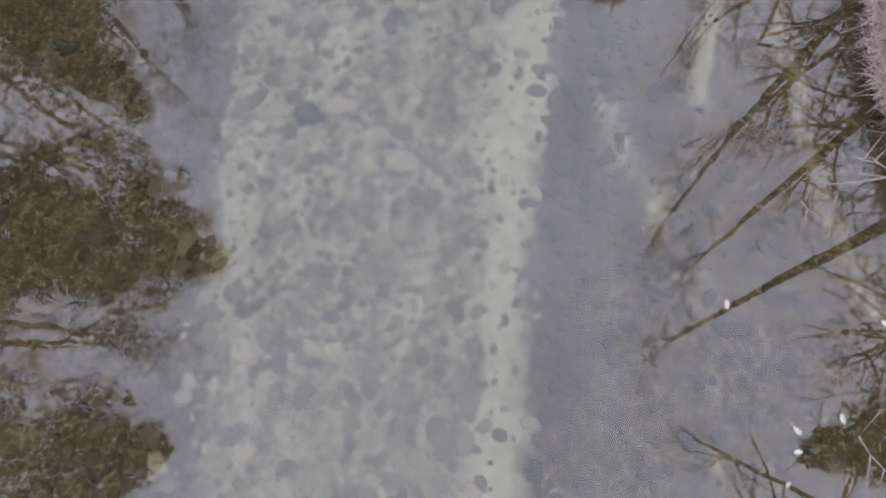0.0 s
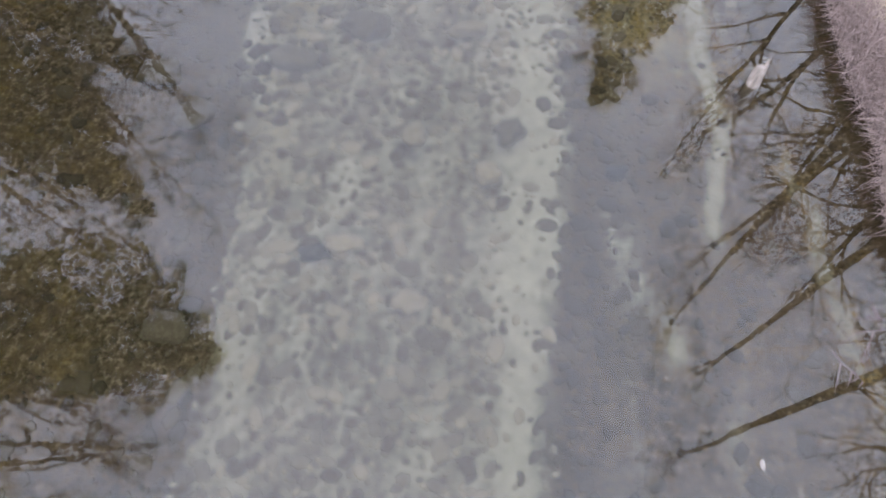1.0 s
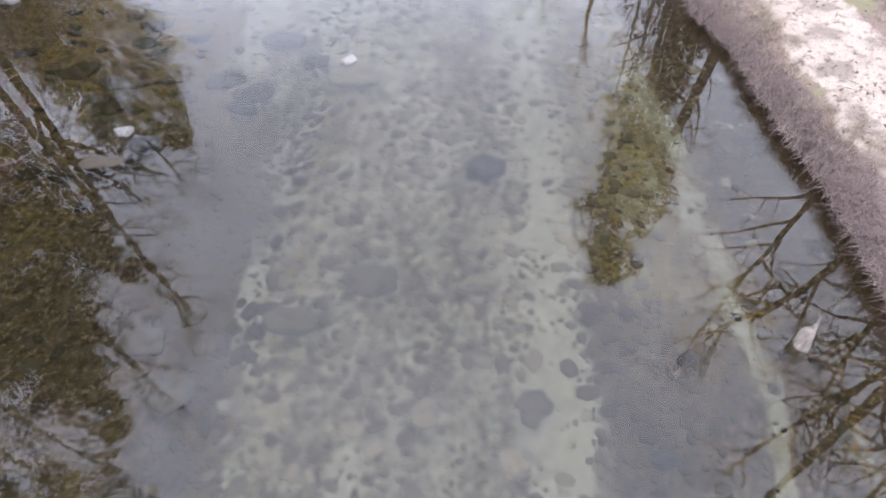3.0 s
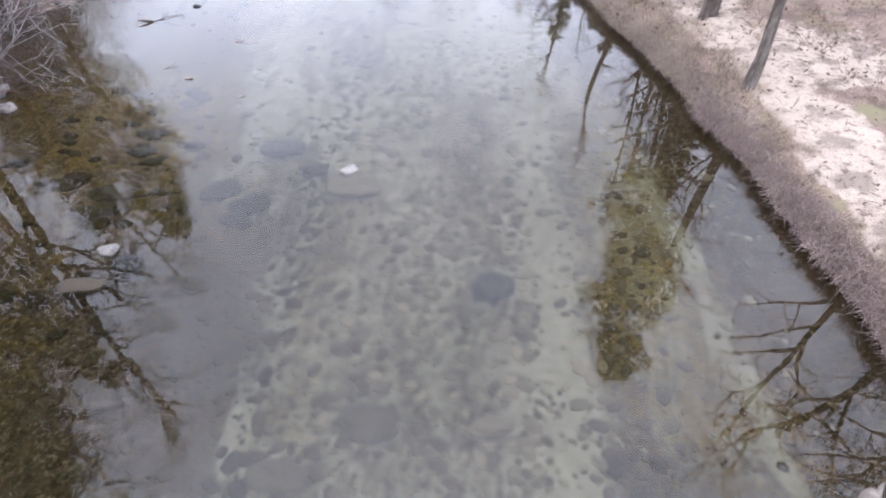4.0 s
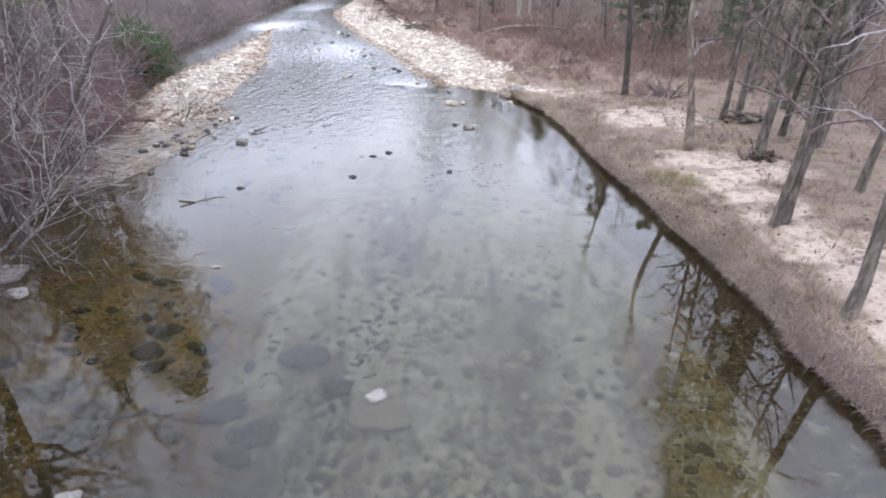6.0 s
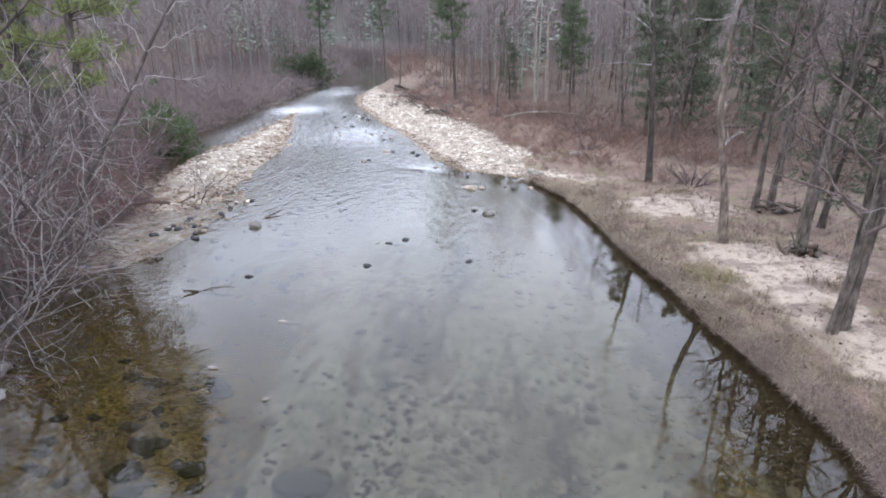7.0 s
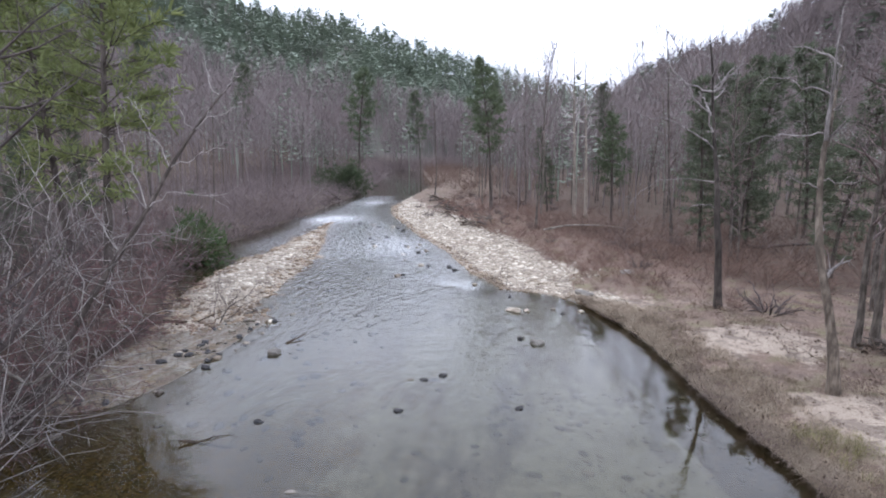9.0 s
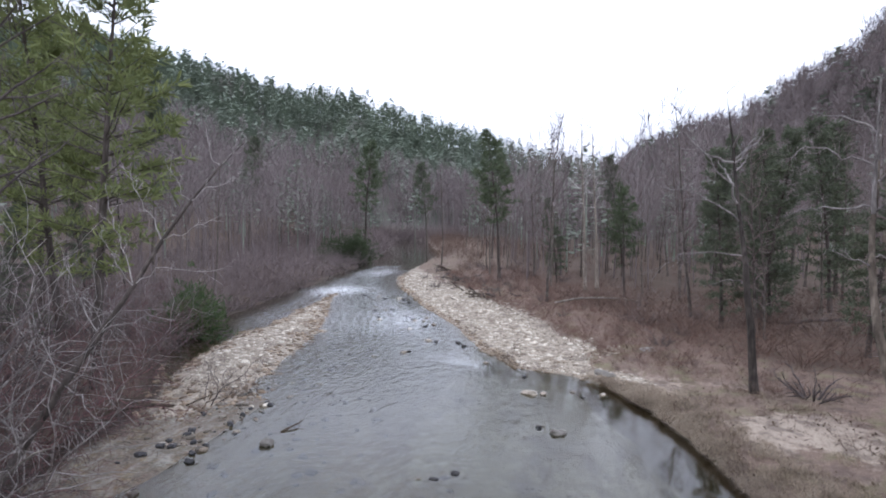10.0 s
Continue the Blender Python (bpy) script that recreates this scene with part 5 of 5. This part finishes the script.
GREY_L = "grey submerged rock on the sandy stream bed"
DARK_L = "small dark wet rock breaking the water surface"
for seed, x, y, sx, sy, sz, z, turn, mat, label in (
        (1, 0.28, 10.4, 0.36, 0.33, 0.2, -0.3, 20, ROCK_DARK, "large dark slate-grey rock under the water"),
        (2, -2.72, 6.85, 0.42, 0.2, 0.2, -0.26, -4, COBBLE_WET, "wedge-shaped grey rock with a sand tail"),
        (3, -1.6, 7.7, 0.4, 0.32, 0.16, -0.3, 10, COBBLE_WET, "broad brownish submerged rock"),
        (4, 0.2, 7.7, 0.34, 0.12, 0.14, -0.28, 5, COBBLE_WET, GREY_L),
        (5, 1.0, 5.7, 0.25, 0.22, 0.14, -0.3, 40, COBBLE_WET, GREY_L),
        (6, 0.72, 4.9, 0.19, 0.17, 0.12, -0.3, 0, COBBLE_WET, GREY_L),
        (7, -0.5, 5.5, 0.2, 0.18, 0.12, -0.3, 70, COBBLE_WET, GREY_L),
        (8, 2.67, 5.05, 0.17, 0.13, 0.13, -0.3, 0, ROCK_DARK, GREY_L),
        (9, -1.75, 3.35, 0.22, 0.12, 0.12, -0.3, 12, ROCK_DARK, GREY_L),
        (10, -1.35, 3.55, 0.26, 0.14, 0.12, -0.3, 10, COBBLE_WET, GREY_L),
        (11, -0.3, 2.74, 0.23, 0.18, 0.13, -0.3, 0, COBBLE_WET, GREY_L),
        (12, -4.1, 5.6, 0.3, 0.22, 0.16, -0.3, 30, COBBLE_WET, GREY_L),
        (13, -4.9, 6.4, 0.36, 0.24, 0.15, -0.3, 0, COBBLE_WET, GREY_L),
        (14, -3.6, 2.1, 0.3, 0.26, 0.14, -0.28, 15, COBBLE_WET, GREY_L),
        (15, -2.75, 13.2, 0.55, 0.34, 0.24, -0.3, 8, COBBLE_WET, "wide dark rock just under the surface"),
        (16, -2.83, 13.42, 0.2, 0.13, 0.1, -0.02, 20, ROCK_PALE, "pale flat stone resting on a dark rock"),
        (17, -4.62, 14.6, 0.5, 0.28, 0.2, -0.28, 10, ROCK_DARK, GREY_L),
        (18, -6.98, 9.92, 0.5, 0.17, 0.13, -0.07, 14, COBBLE_SILT, "long brownish slab lying half out of the water"),
        (19, -6.86, 10.76, 0.16, 0.14, 0.13, 0.02, 30, ROCK_PALE, "white stone standing out of the shallows"),
        (20, -6.5, 10.6, 0.3, 0.22, 0.16, -0.14, 0, ROCK_DARK, GREY_L),
        (21, -12.0, 15.65, 0.24, 0.18, 0.13, 0.04, 0, ROCK_PALE, "pale stone on the muddy bank"),
        (22, -12.9, 16.3, 0.5, 0.36, 0.2, 0.08, 40, ROCK_PALE, "broad pale boulder on the muddy bank"),
        (23, -5.36, 26.45, 0.13, 0.09, 0.09, -0.01, 0, ROCK_DARK, DARK_L),
        (24, -2.74, 24.68, 0.12, 0.08, 0.08, -0.01, 30, ROCK_DARK, DARK_L),
        (25, -6.08, 23.8, 0.13, 0.08, 0.08, -0.01, 10, ROCK_DARK, DARK_L),
        (26, -5.9, 26.0, 0.15, 0.06, 0.06, -0.01, 0, ROCK_DARK, DARK_L),
        (27, -3.16, 30.5, 0.11, 0.09, 0.08, -0.01, 0, ROCK_DARK, DARK_L),
        (28, -2.5, 30.15, 0.26, 0.2, 0.16, 0.0, 15, ROCK_PALE, "grey rock with a pale dry top in still water"),
        (29, -3.72, 34.2, 0.34, 0.24, 0.16, 0.02, 0, COBBLE_DRY, "tan rock at the tip of the gravel bar"),
        (30, -11.7, 27.05, 0.22, 0.18, 0.15, 0.04, 0, ROCK_PALE, "white stone in the shallows"),
        (31, -9.6, 22.4, 0.15, 0.08, 0.06, -0.01, 0, ROCK_DARK, DARK_L),
        (32, -0.4, 37.5, 0.5, 0.4, 0.2, 0.1, 0, ROCK_PALE, "large pale slab at the edge of the gravel bar"),
        (33, 2.0, 41.0, 0.6, 0.4, 0.25, 0.45, 30, ROCK_PALE, "weathered grey boulder in the dry grass")):
    put(boulder(seed, sx, sy, sz, mat, "rock", label), pose(x, y, z, 0, 0, turn))
for k in range(210):
    x, y = -14.0 - abs(rng.gauss(0, 1.2)) + 0.8, rng.uniform(26, 46)
    if y > 31:
        x = -15.0 - 0.16 * (y - 31) + abs(rng.gauss(0, 1.6)) - 0.4
    s = 0.035 + 0.08 * rng.random() ** 1.6
    put(boulder(100 + k % 5, s * 1.4, s, s * 0.8, (ROCK_DARK, COBBLE_DRY, COBBLE_WET)[k % 3], "stone", "small stone scattered in the bar's shallows"), pose(x, y, float(height(np.array([x]), np.array([y]))[0]) + s * 0.35, 0, 0, rng.random() * 360))
for k in range(80):
    x, y = rng.uniform(-15.5, -8.0), rng.uniform(20, 33)
    s = 0.04 + 0.08 * rng.random()
    if x > float(left_shore(np.array(y))) + 0.3:
        put(boulder(100 + k % 5, s * 1.5, s, s * 0.8, (ROCK_DARK, COBBLE_WET, ROCK_DARK)[k % 3], "stone", "small dark stone on the muddy shoal"), pose(x, y, float(height(np.array([x]), np.array([y]))[0]) + s * 0.35, 0, 0, rng.random() * 360))
for k in range(40):
    y = rng.uniform(34, 60)
    x = float(right_shore(np.array(y))) - abs(rng.gauss(0, 2.6)) - 0.2
    s = 0.06 + 0.1 * rng.random()
    put(boulder(100 + k % 5, s * 1.5, s, s * 0.8, (ROCK_DARK, COBBLE_DRY)[k % 2], "stone", "small stone breaking the shallow riffle"), pose(x, y, -0.01, 0, 0, rng.random() * 360))

for k in range(16):
    x, y = rng.uniform(-7.6, -3.7), rng.uniform(6, 15)
    s = 0.12 + 0.2 * rng.random() ** 1.5
    put(boulder(140 + k % 7, s * 1.35, s, s * 0.36, ROCK_SILT, "rock", "brown sunken rock on the silty stream bed"), pose(x, y, float(height(np.array([x]), np.array([y]))[0]) + s * 0.15, 0, 0, rng.uniform(-30, 30)))

for k in range(44):
    x, y = rng.uniform(-10.6, -7.2), rng.uniform(9.5, 18)
    s = 0.1 + 0.16 * rng.random() ** 1.5
    if x > float(left_shore(np.array(y))) + 0.5:
        put(boulder(150 + k % 7, s * 1.5, s, s * 0.3, ROCK_SILT, "rock", "dark flat rock among the sunken golden leaves"), pose(x, y, float(height(np.array([x]), np.array([y]))[0]) + s * 0.02, 0, 0, rng.uniform(-25, 25)))

WOOD_PALE = make_bark("bleached_driftwood", (0.2, 0.175, 0.15), (0.44, 0.4, 0.345), 12.0)
WOOD_DARK = make_bark("sodden_dark_wood", (0.054, 0.0432, 0.0324), (0.153, 0.117, 0.09), 12.0)


def drift_log(seed, length, r, material, label, name="log", forks=0, curve=0.08):
    t = thing(name, label, "log", "driftwood")
    f = Form(seed)
    pts = f.path(Vector((-length / 2, 0, 0)), Vector((1, 0, 0)), length, 8, curve, 0.0)
    f.tube(pts, [r * (0.55 if k == 0 else 1 - 0.06 * k) for k in range(9)], 8)
    base = len(f.v)
    part("trunk", f.mesh("trunk", material), t)
    if forks:
        g = Form(seed + 9)
        g.twigs(pts, r, length * 0.42, forks, 1, 0.6, 0.0, 0.006, 0.2, 2, 3)
        part("crown", g.mesh("crown", material), t)
    return t


put(drift_log(81, 0.72, 0.07, WOOD_PALE, "short bleached log lying in the shallow water"), pose(-7.05, 19.82, -0.01, 0, 0, 14))
put(drift_log(82, 2.2, 0.045, WOOD_DARK, "dark forked branch lying in the water", "fallen_branch", 5), pose(-9.9, 21.3, 0.1, 0, 0, 19))
put(drift_log(78, 4.2, 0.04, WOOD_PALE, "pale bare limb reaching from the thicket into the water", "fallen_branch", 7, 0.2), pose(-13.2, 19.5, 1.2, 0, 22, -20))
put(drift_log(83, 1.0, 0.04, WOOD_DARK, "dark stick stranded in the shallows", "stick"), pose(-11.5, 28.5, 0.02, 0, 0, 55))
put(drift_log(84, 5.4, 0.085, WOOD_DARK, "crooked dark branch stranded on the gravel bar", "fallen_branch", 6, 0.16), at_ground(-16.8, 29.9, 52) @ pose(0, 0, 0.1))
put(drift_log(85, 6.6, 0.11, WOOD_PALE, "long pale fallen trunk behind the gravel bar", "log"), at_ground(0.1, 55, 14) @ pose(0, 0, 0.25))
put(drift_log(86, 5.0, 0.14, BARK_DARK, "fallen dark trunk in the wood", "log", 3), at_ground(12, 48, -20) @ pose(0, 0, 0.2))
put(drift_log(87, 1.4, 0.05, WOOD_DARK, "sunken dark branch on the stream bed", "stick"), pose(-6.9, 12.6, -0.2, 0, 0, 8))
put(drift_log(88, 0.5, 0.015, WOOD_PALE, "thin pale twig on the muddy shoal", "stick"), pose(-8.7, 18.1, 0.0, 0, 0, 60))


def root_tangle(seed, wide, tall):
    """Washed-up limbs and roots heaped over one another."""
    t = thing("driftwood_pile", "heap of grey washed-up limbs and roots", "driftwood", "driftwood")
    rr = random.Random(seed)
    for k in range(26):
        f = Form(seed * 50 + k)
        a = rr.random() * math.pi
        p = Vector((rr.gauss(0, wide * 0.35), rr.gauss(0, wide * 0.22), tall * 0.75 * rr.random() ** 1.4))
        ln = wide * (0.25 + 0.5 * rr.random())
        pts = f.path(p - Vector((math.cos(a), math.sin(a), 0)) * ln * 0.5, Vector((math.cos(a), math.sin(a), rr.gauss(0, 0.35))), ln, 5, 0.16, 0.0)
        thick = 0.03 + 0.07 * rr.random() ** 2
        f.tube(pts, [thick * (1 - 0.13 * i) for i in range(6)], 6)
        f.twigs(pts, thick, ln * 0.4, 3, 0, 0.6, 0.05, 0.008, 0.2, 2)
        part("limb", f.mesh("limb", (BARK_MID, BARK_DARK, WOOD_DARK)[k % 3]), t)
    return t


for k, (x, y, wide, tall, turn) in enumerate(((-9.0, 58.2, 3.6, 1.3, 10), (-13.4, 67.3, 3.4, 1.2, 60), (-17.6, 79, 3.0, 0.9, 100), (-31.5, 76, 4.0, 1.4, 70), (7.6, 25.2, 1.0, 0.35, 0), (8.9, 29.8, 1.3, 0.5, 0))):
    put(root_tangle(60 + k, wide, tall), at_ground(x, y, turn))
put(drift_log(94, 4.6, 0.07, WOOD_PALE, "pale forked snag leaning from the far bank", "fallen_branch", 5, 0.12), at_ground(-30.4, 70.5, 35) @ pose(0, 0, 1.2, 0, -38, 0))

WOOD_STUMP = make_bark("weathered_stump_wood", (0.12, 0.1, 0.082), (0.34, 0.295, 0.25), 12.0)

# the broken stump that stands under the right bank
stump = thing("stump", "pale broken stump standing in the water near the bank", "stump")
s_form = Form(95)
s_pts = [Vector((0, 0, -0.45)), Vector((0.01, 0.05, -0.1)), Vector((0.0, 0.12, 0.2)), Vector((0.02, 0.15, 0.3)), Vector((0.03, 0.17, 0.34))]
s_form.tube(s_pts, [0.14, 0.12, 0.1, 0.075, 0], 9)
part("trunk", s_form.mesh("trunk", WOOD_STUMP), stump)
spike = Form(97)
spike.tube([Vector((0.06, 0.1, 0.2)), Vector((0.08, 0.17, 0.36)), Vector((0.09, 0.2, 0.5))], [0.05, 0.03, 0], 6)
part("splinter", spike.mesh("splinter", WOOD_STUMP), stump)
put(stump, pose(4.82, 6.62, 0.0, 0, 0, 8))


def fallen_leaf(seed, size):
    """A curled dry leaf."""
    f, r = Form(seed), random.Random(seed)
    n = 7
    for k in range(n + 1):
        u = k / n * 2 - 1
        w = (1 - u * u) ** 0.7 * 0.45 * (1 + 0.15 * r.uniform(-1, 1)) + 0.02
        up = 0.18 * u * u
        f.v += [Vector((u, -w, up + 0.18 * w)), Vector((u, 0, up)), Vector((u, w, up + 0.2 * w))]
    for k in range(n):
        for s in (0, 1):
            p = k * 3 + s
            f.f.append((p, p + 1, p + 4, p + 3))
    me = f.mesh("floating_leaf", WOOD_PALE)
    me.transform(Matrix.Scale(size, 4))
    return tagged(new("floating_leaf", me), "pale dry leaf floating on the stream", "leaf", "floating leaves")


for k, (x, y, s) in enumerate(((-7.92, 17.4, 0.14), (-6.16, 16.48, 0.1), (4.18, 0.95, 0.07), (4.97, -0.56, 0.07), (4.96, -0.81, 0.06), (4.82, -1.19, 0.05), (5.54, -0.37, 0.07), (6.2, 0.86, 0.07), (-6.3, 25.9, 0.1), (-0.9, 3.1, 0.03), (3.1, 1.9, 0.03))):
    put(fallen_leaf(700 + k, s), pose(x, y, 0.012, 0, 0, k * 47))

# the stream bed's nearest cobbles, one by one
piece_meshes = []
for k in range(6):
    v, f = dome(400 + k, 7)
    me = bpy.data.meshes.new("stone")
    me.from_pydata(v, [], f)
    me.shade_smooth()
    me.materials.append(COBBLE_WET)
    piece_meshes.append(me)
for k, (x, y, z, tall, wide) in enumerate(near_stones):
    ob = new("stone", piece_meshes[k % 6])
    ob.parent = ground
    ob.matrix_basis = pose(x, y, z, 0, 0, rng.random() * 360) @ Matrix.Diagonal((wide, wide, tall, 1))
